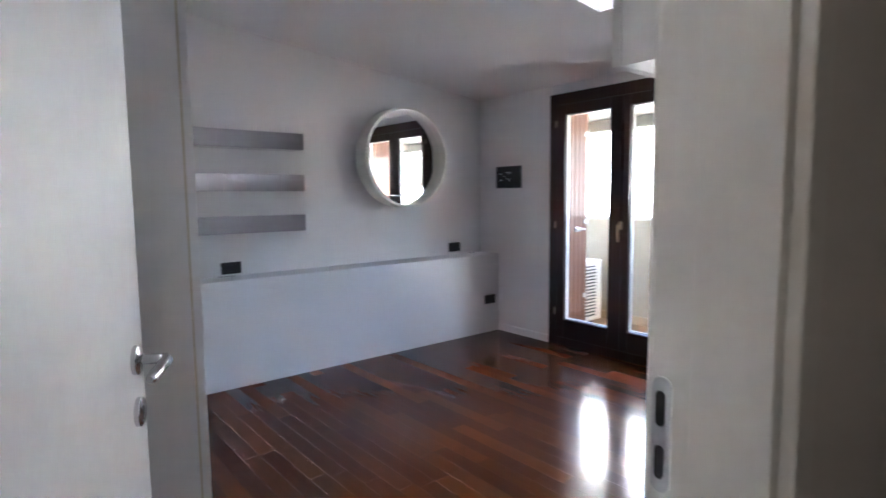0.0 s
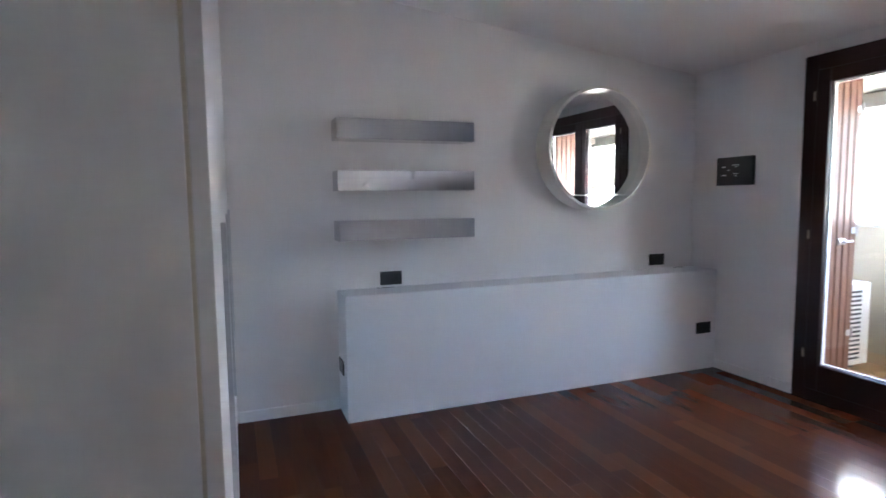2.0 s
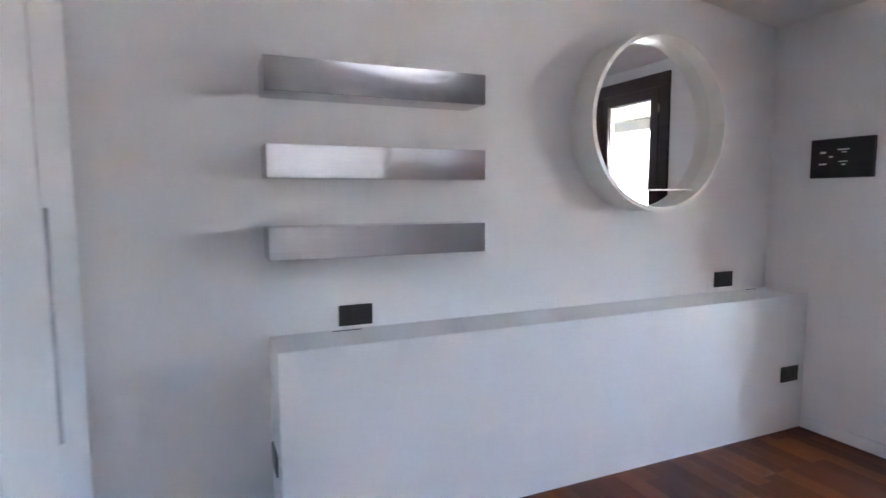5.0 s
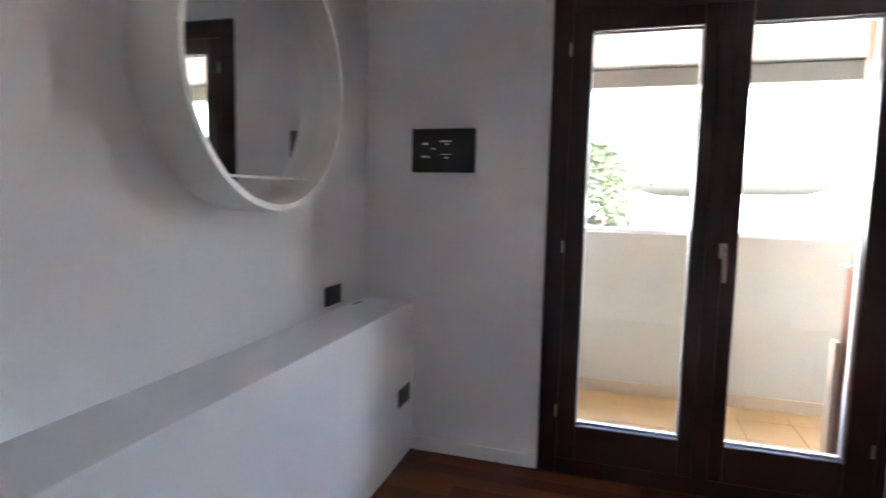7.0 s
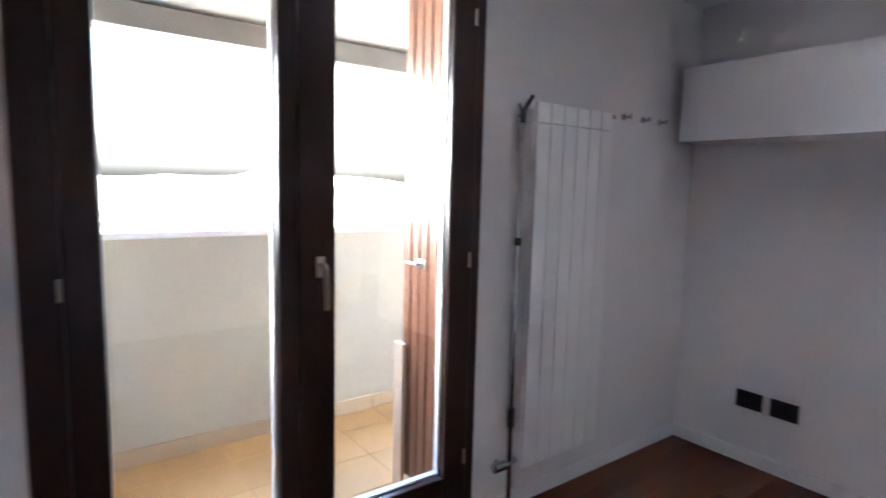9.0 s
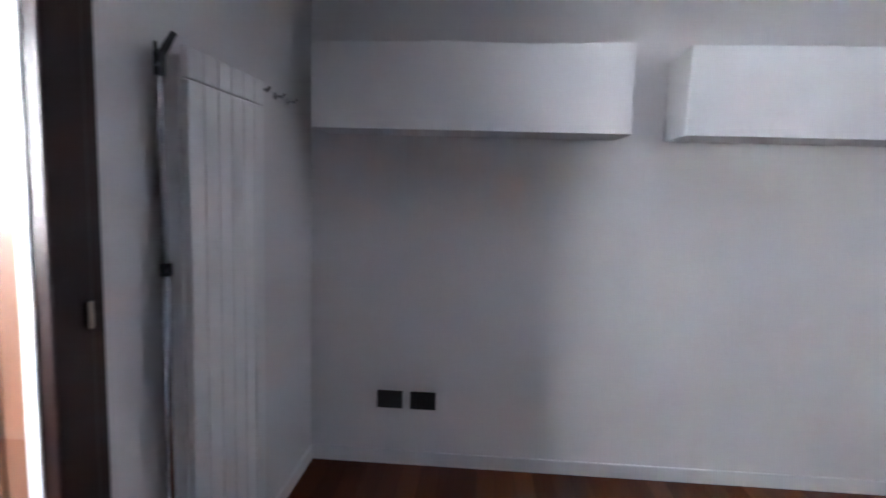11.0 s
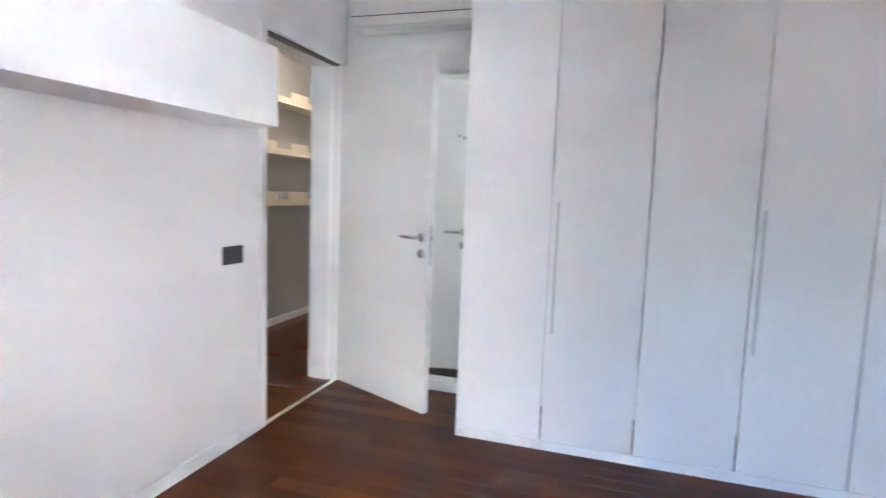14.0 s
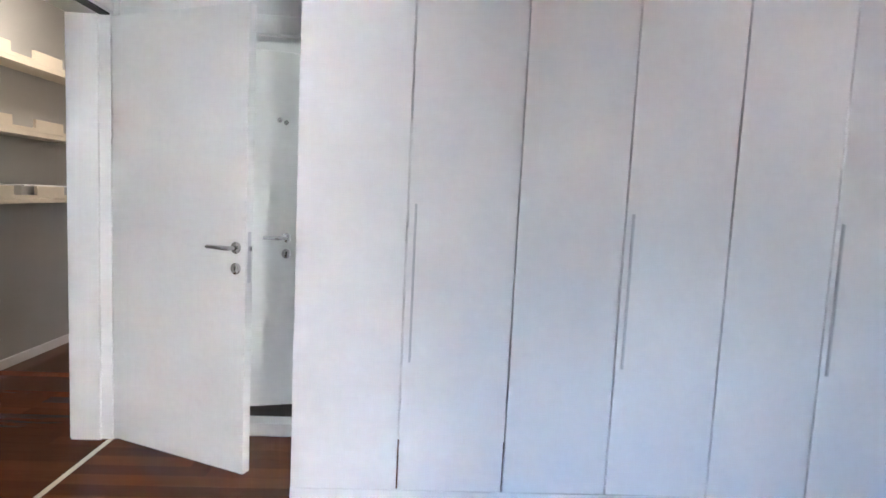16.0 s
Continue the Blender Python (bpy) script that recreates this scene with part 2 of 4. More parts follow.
def lathe_y(bm, cx, cz, profile, seg=96, sharp=True):
    """A closed ring turned about a line along y through (cx, cz); profile: (radius, y) going round."""
    t = bmesh.new()
    rings = [[t.verts.new((cx + r * math.cos(a * math.tau / seg), y, cz + r * math.sin(a * math.tau / seg))) for a in range(seg)] for r, y in profile]
    n = len(rings)
    for i in range(n):
        p, q = rings[i], rings[(i + 1) % n]
        for k in range(seg):
            t.faces.new((p[k], p[(k + 1) % seg], q[(k + 1) % seg], q[k])).smooth = True
    merge(bm, t)
    return bm


def disc_y(bm, cx, cz, r, y0, y1, seg=96):
    t = bmesh.new()
    a = [t.verts.new((cx + r * math.cos(k * math.tau / seg), y0, cz + r * math.sin(k * math.tau / seg))) for k in range(seg)]
    b = [t.verts.new((v.co.x, y1, v.co.z)) for v in a]
    t.faces.new(a)
    t.faces.new(b[::-1])
    for k in range(seg):
        t.faces.new((a[k], a[(k + 1) % seg], b[(k + 1) % seg], b[k]))
    merge(bm, t)
    return bm


def finish(name, bm, material):
    me = bpy.data.meshes.new(name)
    bm.to_mesh(me)
    bm.free()
    me.materials.append(material)
    if any(p.use_smooth for p in me.polygons):
        me.set_sharp_from_angle(angle=radians(35))
    return me


def part(name, bm, material, parent, label="", local=False):
    """One mesh object under a thing or under a part; its mesh is given in the world, or local to its parent."""
    me = finish(name, bm, material)
    if not local:
        me.transform(world_of(parent).inverted())
    ob = new(name, me)
    ob.parent = parent
    return tagged(ob, label)


def thing(name, label, category, at=(0, 0, 0), group="", kind="", turn=0):
    ob = new(name)
    ob.empty_display_size = 0.1
    ob.matrix_basis = pose(*at, 0, 0, turn)
    return tagged(ob, label, category, group, kind)


def whole(name, bm, material, label, category, group="", kind=""):
    """A thing or a piece of the setting that is one mesh, standing where it is drawn."""
    return tagged(new(name, finish(name, bm, material)), label, category, group, kind)


def nb():
    return bmesh.new()


# ---- the plan: x to the balcony side, y to the mirror wall, z up, in metres ----
EAST, NORTH, WEST, HALL = 4.03, 3.778, -0.09, -1.29
TOP = 3.2


def ceil_z(x):
    return 2.285 + 0.115 * (EAST - x)


SKY_X0, SKY_X1, SKY_Y0, SKY_Y1 = 1.95, 3.0, 0.75, 1.65

# ---- structure ----
bm = nb()
box(bm, -0.30, 4.30, NORTH, NORTH + 0.2, -0.3, TOP)
whole("wall_north", bm, WALL, "off-white painted plaster wall behind the headboard", "wall", kind="structure")

bm = nb()
box(bm, EAST, 4.16, -0.20, 1.467, -0.02, TOP)
box(bm, EAST, 4.16, 2.873, NORTH, -0.02, TOP)
box(bm, EAST, 4.16, 1.467, 2.873, 2.207, TOP)
whole("wall_east", bm, WALL, "off-white painted plaster wall with the balcony door", "wall", kind="structure")

bm = nb()
box(bm, 0.84, EAST, -0.147, 0, -0.02, TOP)
box(bm, WEST, -0.04, -0.20, 0, -0.02, TOP)
box(bm, -0.04, 0.84, -0.20, 0, 2.17, TOP)
whole("wall_south", bm, WALL, "off-white painted plaster wall with the room door", "wall", kind="structure")

bm = nb()
box(bm, WEST - 0.12, WEST, 0.93, NORTH, -0.02, TOP)
box(bm, WEST - 0.12, WEST, 0.0, 0.06, -0.02, TOP)
box(bm, WEST - 0.12, WEST, 0.06, 0.93, 2.13, TOP)
whole("wall_west", bm, WALL, "off-white painted plaster wall behind the wardrobe", "wall", kind="structure")


def sloped_slab(x0, x1, y0, y1, lift, thick, hole=None):
    """A slab that follows the roof slope, with a rectangular hole."""
    t = nb()
    if hole:
        hx0, hx1, hy0, hy1 = hole
        cells = [(x0, hx0, y0, y1), (hx1, x1, y0, y1), (hx0, hx1, y0, hy0), (hx0, hx1, hy1, y1)]
    else:
        cells = [(x0, x1, y0, y1)]
    for a, b, c, d in cells:
        box(t, a, b, c, d, 0, 1)
    for v in t.verts:
        v.co.z = ceil_z(v.co.x) + lift + thick * v.co.z
    return t


whole("ceiling", sloped_slab(-0.30, 4.16, -0.20, NORTH + 0.2, 0, 0.30, (SKY_X0, SKY_X1, SKY_Y0, SKY_Y1)), CEILING,
      "off-white sloping plaster ceiling with a roof window", "ceiling", kind="structure")

bm = nb()
box(bm, -2.6, 4.2, HALL - 0.2, NORTH + 0.2, -0.3, -0.014)
whole("floor", bm, UNDERFLOOR, "dark glossy reddish hardwood strip parquet", "floor", kind="structure")
FLOOR = bpy.data.objects["floor"]

# hall behind the door
bm = nb()
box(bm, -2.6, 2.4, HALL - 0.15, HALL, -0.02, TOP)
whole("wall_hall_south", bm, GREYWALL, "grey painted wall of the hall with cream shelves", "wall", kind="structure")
bm = nb()
box(bm, 2.4, 2.55, HALL - 0.15, -0.148, -0.02, TOP)
whole("wall_hall_east", bm, WALL, "off-white plaster wall closing the hall", "wall", kind="structure")
bm = nb()
box(bm, -2.75, -2.6, HALL - 0.15, 2.2, -0.02, TOP)
whole("wall_hall_west", bm, WALL, "off-white plaster wall closing the hall", "wall", kind="structure")
bm = nb()
box(bm, -2.6, WEST, -0.20, -0.02, -0.02, TOP)
whole("wall_hall_north", bm, WALL, "off-white plaster wall between hall and bathroom", "wall", kind="structure")
bm = nb()
box(bm, -2.75, 2.55, HALL - 0.15, -0.14, 2.62, 2.8)
whole("ceiling_hall", bm, CEILING, "off-white plaster ceiling of the hall", "ceiling", kind="structure")

# bathroom beyond the ajar door
bm = nb()
box(bm, -2.6, WEST - 0.12, 2.2, 2.35, -0.02, TOP)
whole("wall_bath_north", bm, WALL, "off-white wall closing the bathroom", "wall", kind="structure")
bm = nb()
box(bm, -2.6, WEST - 0.12, -0.02, 2.2, 2.45, 2.6)
whole("ceiling_bath", bm, CEILING, "off-white plaster ceiling of the bathroom", "ceiling", kind="structure")
bm = nb()
box(bm, -2.6, WEST - 0.10, -0.02, 2.2, -0.02, 0.066)
whole("floor_bath", bm, UNDERFLOOR, "dark raised floor of the bathroom", "floor", kind="structure")
bm = nb()
box(bm, WEST - 0.10, WEST + 0.004, 0.06, 0.93, -0.012, 0.07, 0.003)
whole("threshold_bath", bm, MARBLE, "white stone step under the bathroom door", "threshold", kind="structure")
bm = nb()
box(bm, -0.012, 0.802, -0.022, 0.004, -0.012, 0.003, 0.002)
whole("threshold_hall", bm, BRASS, "pale metal strip across the doorway floor", "threshold", kind="structure")


def skirting(name, x0, x1, y0, y1):
    t = nb()
    box(t, x0, x1, y0, y1, -0.012, 0.068, 0.004)
    whole(name, t, TRIM, "low white lacquered skirting board along the wall", "skirting board", kind="structure")


skirting("baseboard_1", 0.54, 1.149, NORTH - 0.013, NORTH - 0.001)
skirting("baseboard_2", EAST - 0.013, EAST - 0.001, 2.875, 3.511)
skirting("baseboard_3", EAST - 0.013, EAST - 0.001, 0.015, 1.462)
skirting("baseboard_4", 0.862, EAST - 0.002, 0.001, 0.013)
skirting("baseboard_5", -2.59, 2.39, HALL + 0.001, HALL + 0.013)
skirting("baseboard_6", WEST + 0.001, WEST + 0.013, 0.96, 1.018)

# ---- roof window ----
rw = thing("skylight", "white-framed roof window in the sloping ceiling", "skylight", (2.47, 1.2, 2.8), kind="structure")
fr = nb()
for a, b, c, d in ((SKY_X0 - 0.08, SKY_X0 + 0.06, SKY_Y0 - 0.08, SKY_Y1 + 0.08), (SKY_X1 - 0.06, SKY_X1 + 0.08, SKY_Y0 - 0.08, SKY_Y1 + 0.08), (SKY_X0 + 0.06, SKY_X1 - 0.06, SKY_Y0 - 0.08, SKY_Y0 + 0.06), (SKY_X0 + 0.06, SKY_X1 - 0.06, SKY_Y1 - 0.06, SKY_Y1 + 0.08)):
    box(fr, a, b, c, d, 0, 1)
for v in fr.verts:
    v.co.z = ceil_z(v.co.x) + 0.297 + 0.065 * v.co.z
part("frame", fr, TRIM, rw)
gl = nb()
box(gl, SKY_X0 + 0.05, SKY_X1 - 0.05, SKY_Y0 + 0.05, SKY_Y1 - 0.05, 0, 1)
for v in gl.verts:
    v.co.z = ceil_z(v.co.x) + 0.325 + 0.006 * v.co.z
part("pane", gl, FROSTED, rw, "frosted glass pane")

# ---- room door: lining, casing, and the leaf standing open ----
d1 = thing("door_1", "white lacquered room door standing open, with chrome lever", "door", (0, 0, 0), kind="structure")
lin = nb()
box(lin, -0.04, -0.002, -0.055, 0.0, -0.012, 2.17)
box(lin, -0.04, 0.012, -0.20, -0.055, -0.012, 2.17, 0.002)
part("jamb", lin, TRIM, d1)
lin = nb()
box(lin, 0.80, 0.84, -0.055, 0.0, -0.012, 2.17)
box(lin, 0.786, 0.84, -0.147, -0.055, -0.012, 2.17, 0.002)
jamb_e = part("jamb", lin, TRIM, d1)
lin = nb()
box(lin, -0.002, 0.80, -0.055, 0.0, 2.128, 2.17)
box(lin, 0.012, 0.786, -0.20, -0.055, 2.116, 2.17, 0.002)
part("head", lin, TRIM, d1)
gk = nb()
box(gk, 0.0, 0.80, -0.05, -0.002, 2.118, 2.127)
part("gasket", gk, BLACK, d1, "black rubber gasket")
for y0, y1 in ((0.001, 0.012), (-0.218, -0.201)):
    cs = nb()
    shift = 0.053 if y0 < 0 else 0.0
    box(cs, 0.803, 0.862, y0 + shift, y1 + shift, -0.012, 2.20, 0.004)
    part("casing", cs, TRIM, d1)
    cs = nb()
    box(cs, -0.066, -0.006, y0, y1, -0.012, 2.20, 0.004)
    part("casing", cs, TRIM, d1)
    cs = nb()
    box(cs, -0.006, 0.803, y0, y1, 2.136, 2.20, 0.004)
    part("casing", cs, TRIM, d1)


def stadium_x(bm, x0, x1, yc, w, z0, z1, seg=10):
    """A thin plate across x with half-round upper and lower ends."""
    t, rad = bmesh.new(), w / 2
    edge = [(yc + rad * math.cos(math.pi * k / seg), z1 - rad + rad * math.sin(math.pi * k / seg)) for k in range(seg + 1)]
    edge += [(yc - rad * math.cos(math.pi * k / seg), z0 + rad - rad * math.sin(math.pi * k / seg)) for k in range(seg + 1)]
    a, b = [t.verts.new((x0, y, z)) for y, z in edge], [t.verts.new((x1, y, z)) for y, z in edge]
    t.faces.new(a)
    t.faces.new(b[::-1])
    for k in range(len(edge)):
        n = (k + 1) % len(edge)
        t.faces.new((a[k], a[n], b[n], b[k]))
    merge(bm, t)
    return bm


strike = part("strike_plate", stadium_x(nb(), 0.7965, 0.802, -0.014, 0.026, 0.955, 1.108), ALU, d1, "satin metal strike plate with rounded ends")
for z0, z1 in ((0.973, 1.018), (1.043, 1.09)):
    part("slot", stadium_x(nb(), 0.7955, 0.7972, -0.013, 0.013, z0, z1), BLACK, strike)
LEAF_TURN = math.degrees(math.atan2(0.764, 0.352))


def lever_set(parent, x, y, zl, zk, side, back):
    """Rose, lever and key rose on a leaf face at y; side: which way the face looks, back: way of the lever along x."""
    rs = nb()
    rod(rs, [(x, y, zl), (x, y + side * 0.007, zl), (x, y + side * 0.009, zl)], [0.026, 0.026, 0.023], 32)
    part("rose", rs, CHROME, parent, local=True)
    lv = nb()
    n = side * 0.055
    rod(lv, [(x, y + side * 0.006, zl), (x, y + n * 0.7, zl), (x + back * 0.004, y + n * 0.93, zl), (x + back * 0.016, y + n, zl), (x + back * 0.06, y + n, zl), (x + back * 0.115, y + n, zl), (x + back * 0.125, y + n * 0.97, zl)],
        [0.0095, 0.0095, 0.0105, 0.011, 0.0095, 0.009, 0.006], 18)
    part("lever", lv, CHROME, parent, local=True)
    kr = nb()
    rod(kr, [(x, y, zk), (x, y + side * 0.007, zk), (x, y + side * 0.009, zk)], [0.026, 0.026, 0.023], 32)
    k = part("key_rose", kr, CHROME, parent, local=True)
    kh = nb()
    box(kh, x - 0.003, x + 0.003, y + side * 0.0088 - 0.001, y + side * 0.0088 + 0.001, zk - 0.009, zk + 0.005)
    rod(kh, [(x, y + side * 0.0078, zk + 0.006), (x, y + side * 0.0102, zk + 0.006)], 0.005, 12)
    part("keyhole", kh, BLACK, k, local=True)


def leaf_mesh(w, h0, h1, y0, y1):
    t = nb()
    box(t, 0.004, w, y0, y1, h0, h1, 0.002)
    return t


leaf = part("leaf", leaf_mesh(0.842, 0.012, 2.112, 0.0, 0.045), DOORPAINT, d1, local=True)
leaf.matrix_basis = pose(0, 0.002, 0, 0, 0, LEAF_TURN)
for s, y in ((-1, 0.0), (1, 0.045)):
    lever_set(leaf, 0.789, y, 1.056, 0.962, s, -1)
lp = nb()
box(lp, 0.8415, 0.8432, 0.012, 0.033, 0.90, 1.13, 0.0006)
part("lock_plate", lp, ALU, leaf, "satin metal lock plate", local=True)
lb = nb()
box(lb, 0.8425, 0.852, 0.016, 0.029, 1.045, 1.065, 0.002)
part("latch", lb, CHROME, leaf, local=True)
for z in (0.25, 1.85):
    hg = nb()
    rod(hg, [(-0.004, 0.052, z), (-0.004, 0.052, z + 0.09)], 0.007, 14)
    part("hinge", hg, CHROME, leaf, local=True)

# ---- bathroom door, ajar inwards ----
d2 = thing("door_2", "white lacquered bathroom door left ajar, with chrome lever", "door", (WEST - 0.06, 0.10, 0.07), kind="structure")
fr = nb()
box(fr, WEST - 0.12, WEST, 0.06, 0.098, 0.07, 2.13)
box(fr, WEST - 0.12, WEST, 0.892, 0.93, 0.07, 2.13)
box(fr, WEST - 0.12, WEST, 0.098, 0.892, 2.09, 2.13)
part("frame", fr, TRIM, d2)
fr = nb()
box(fr, WEST + 0.001, WEST + 0.012, 0.895, 0.955, -0.012, 2.19, 0.004)
part("casing", fr, TRIM, d2)
fr = nb()
box(fr, WEST + 0.001, WEST + 0.012, 0.02, 0.895, 2.095, 2.19, 0.004)
part("casing", fr, TRIM, d2)
leaf2 = part("leaf", leaf_mesh(0.75, 0.015, 2.0, 0.0, 0.045), DOORPAINT, d2, local=True)
leaf2.matrix_basis = pose(-0.02, 0.015, 0, 0, 0, 90 + 13)
lever_set(leaf2, 0.69, 0.0, 0.985, 0.895, -1, -1)
for dx, dz in ((0.0, 0.0), (0.035, -0.012)):
    hk = nb()
    rod(hk, [(0.64 + dx, 0.0, 1.63 + dz), (0.64 + dx, -0.03, 1.63 + dz), (0.64 + dx, -0.034, 1.63 + dz), (0.64 + dx, -0.05, 1.63 + dz)], [0.006, 0.006, 0.014, 0.012], 18)
    part("coat_hook", hk, CHROME, leaf2, "small chrome coat knob", local=True)

# ---- balcony door: dark frame, two glazed sashes ----
X0, X1 = 4.012, 4.10
d3 = thing("door_3", "dark stained wooden balcony door with two glazed leaves", "balcony door", (4.06, 2.15, 0), kind="structure")


def bars(y0, y1, z0, z1, m, w, x0, x1, name, parent, low=None, bev=0.006):
    """Two stiles and two rails round an opening."""
    low = w if low is None else low
    for n, a, b, c, d in ((name + "_stile", y0, y0 + w, z0, z1), (name + "_stile", y1 - w, y1, z0, z1), (name + "_rail", y0 + w, y1 - w, z0, z0 + low), (name + "_rail", y0 + w, y1 - w, z1 - w, z1)):
        t = nb()
        box(t, x0, x1, a, b, c, d, bev)
        part(n, t, m, parent)


fy0, fy1 = 1.472, 2.868
for a, b, c, d in ((fy0, 1.511, 0.0, 2.202), (fy1 - 0.085, fy1, 0.0, 2.202), (1.511, fy1 - 0.085, 2.107, 2.202), (1.511, fy1 - 0.085, -0.012, 0.075)):
    t = nb()
    box(t, X0 + 0.006, X1 + 0.03, a, b, c, d, 0.004)
    part("outer_frame", t, DARKWOOD, d3)
SASH = [(1.511, 2.159), (2.161, 2.783)]
PANES = [(1.621, 2.070), (2.253, 2.699)]
for (a, b), (p, q) in zip(SASH, PANES):
    for n, c, d, e, f in (("sash_stile", a, p, 0.075, 2.107), ("sash_stile", q, b, 0.075, 2.107), ("sash_rail", p, q, 0.075, 0.242), ("sash_rail", p, q, 2.022, 2.107)):
        t = nb()
        box(t, X0, X0 + 0.066, c, d, e, f, 0.007, 3)
        part(n, t, DARKWOOD, d3)
    t = nb()
    box(t, X0 + 0.03, X0 + 0.036, p - 0.004, q + 0.004, 0.238, 2.026)
    part("pane", t, GLASS, d3).visible_shadow = False
    for n, c, d, e, f in (("bead", p, p + 0.006, 0.242, 2.022), ("bead", q - 0.006, q, 0.242, 2.022), ("bead", p + 0.006, q - 0.006, 0.242, 0.250), ("bead", p + 0.006, q - 0.006, 2.014, 2.022)):
        t = nb()
        box(t, X0 + 0.036, X0 + 0.062, c, d, e, f)
        part(n, t, TRIM, d3, "pale glazing bead")
t = nb()
box(t, X0 - 0.012, X0 - 0.0005, 2.13, 2.197, 0.08, 2.102, 0.004)
part("cover_strip", t, DARKWOOD, d3)
t = nb()
box(t, X0 - 0.021, X0 - 0.0125, 2.115, 2.145, 1.06, 1.125, 0.004)
hp = part("handle_plate", t, BRONZE, d3, "bronzed metal handle plate")
t = nb()
rod(t, [(X0 - 0.02, 2.13, 1.10), (X0 - 0.05, 2.13, 1.10), (X0 - 0.058, 2.13, 1.09), (X0 - 0.058, 2.128, 1.03), (X0 - 0.056, 2.126, 0.965)], [0.008, 0.008, 0.0095, 0.0095, 0.008], 16)
part("handle", t, BRONZE, hp)
for y in (1.53, 2.79):
    for z in (0.28, 1.05, 1.92):
        t = nb()
        rod(t, [(X0 - 0.006, y, z), (X0 - 0.006, y, z + 0.055)], 0.0055, 12)
        part("hinge", t, BRONZE, d3, "small bronzed hinge")
t = nb()
box(t, X1 + 0.031, 4.20, fy0, fy1, -0.035, 0.02, 0.004)
part("sill", t, MARBLE, d3, "pale stone door sill")

# ---- balcony ----
BX, BY0, BY1 = 5.32, -0.9, 3.9
bm = nb()
box(bm, 4.16, BX + 0.14, BY0, BY1, -0.30, -0.032)
whole("balcony_floor", bm, TILE, "beige tiled balcony floor", "floor", kind="structure")
BALC = bpy.data.objects["balcony_floor"]
bm = nb()
box(bm, BX, BX + 0.14, BY0, BY1, -0.032, 1.07)
whole("parapet", bm, PLASTER, "cream rendered solid balcony parapet", "parapet", kind="structure")
bm = nb()
box(bm, BX - 0.015, BX + 0.16, BY0, BY1, 1.07, 1.102, 0.006)
whole("parapet_coping", bm, MARBLE, "pale stone coping on the balcony parapet", "coping", kind="structure")
bm = nb()
box(bm, 4.16, BX + 0.14, BY0 - 0.15, BY0, -0.3, 2.6)
whole("wall_balcony_south", bm, PLASTER, "cream rendered end wall of the balcony", "wall", kind="structure")
bm = nb()
box(bm, 4.16, BX + 0.14, BY1, BY1 + 0.15, -0.3, 2.6)
whole("wall_balcony_north", bm, PLASTER, "cream rendered end wall of the balcony", "wall", kind="structure")
bm = nb()
box(bm, 4.162, 4.30, NORTH + 0.2, BY1, -0.3, TOP)
box(bm, 4.162, 4.30, BY0, -0.20, -0.3, TOP)
whole("wall_balcony_west", bm, PLASTER, "cream rendered house wall along the balcony", "wall", kind="structure")
bm = sloped_slab(4.16, BX + 0.2, BY0 - 0.15, BY1 + 0.15, 0.0, 0.22)
whole("ceiling_balcony", bm, PLASTER, "cream plaster balcony ceiling", "ceiling", kind="structure")
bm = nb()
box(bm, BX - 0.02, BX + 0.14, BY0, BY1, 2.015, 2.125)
whole("beam_balcony", bm, BEAMSHADE, "rendered edge beam over the balcony, coloured grey for its shade", "beam", kind="structure")
bm = nb()
box(bm, 4.16, BX - 0.02, 0.55, 0.75, 2.05, 2.125)
whole("beam_balcony_cross", bm, PLASTER, "cream rendered cross beam under the balcony ceiling", "beam", kind="structure")


def shutter(y, way, group):
    """A folded pair of ribbed shutter panels standing square to the wall."""
    s = thing("folding_shutter", "folded brown wooden shutter standing open on the balcony", "shutter", (4.2, y, -0.03), group)
    for i in range(2):
        t = nb()
        ya = y + way * (0.004 + i * 0.044)
        yb = ya + way * 0.036
        y0, y1 = min(ya, yb), max(ya, yb)
        for k in range(5):
            a = 4.165 + k * 0.064
            box(t, a + 0.001, a + 0.063, y0, y1, 0.03, 2.18, 0.006, 1)
        pn = part("panel", t, SHUTTERWOOD, s)
        for z in (0.35, 1.05, 1.85):
            h = nb()
            x = 4.485 - 0.32 * i
            rod(h, [(x, y0 - 0.004, z), (x, y0 - 0.004, z + 0.08)], 0.007, 10)
            box(h, x - 0.05, x, y0 - 0.003, y0 - 0.0005, z + 0.02, z + 0.06)
            part("hinge", h, ALU, pn, "metal strap hinge")
    t = nb()
    yl = y
    box(t, 4.30, 4.36, yl - way * 0.012, yl + way * 0.003, 1.00, 1.04, 0.003)
    rod(t, [(4.33, yl - way * 0.012, 1.02), (4.33, yl - way * 0.03, 1.02), (4.40, yl - way * 0.03, 1.02)], 0.006, 10)
    part("latch", t, ALU, s, "metal shutter latch")
    return s


shutter(2.80, 1, "balcony shutters")
shutter(1.52, -1, "balcony shutters")
# added strip that draws the sunlit lower end of the shutter
t = nb()
box(t, 4.43, 4.50, 1.528, 1.548, -0.032, 0.65, 0.002)
whole("board", t, SUNLITEDGE, "short pale strip added for the sunlit lower edge of the shutter", "board")

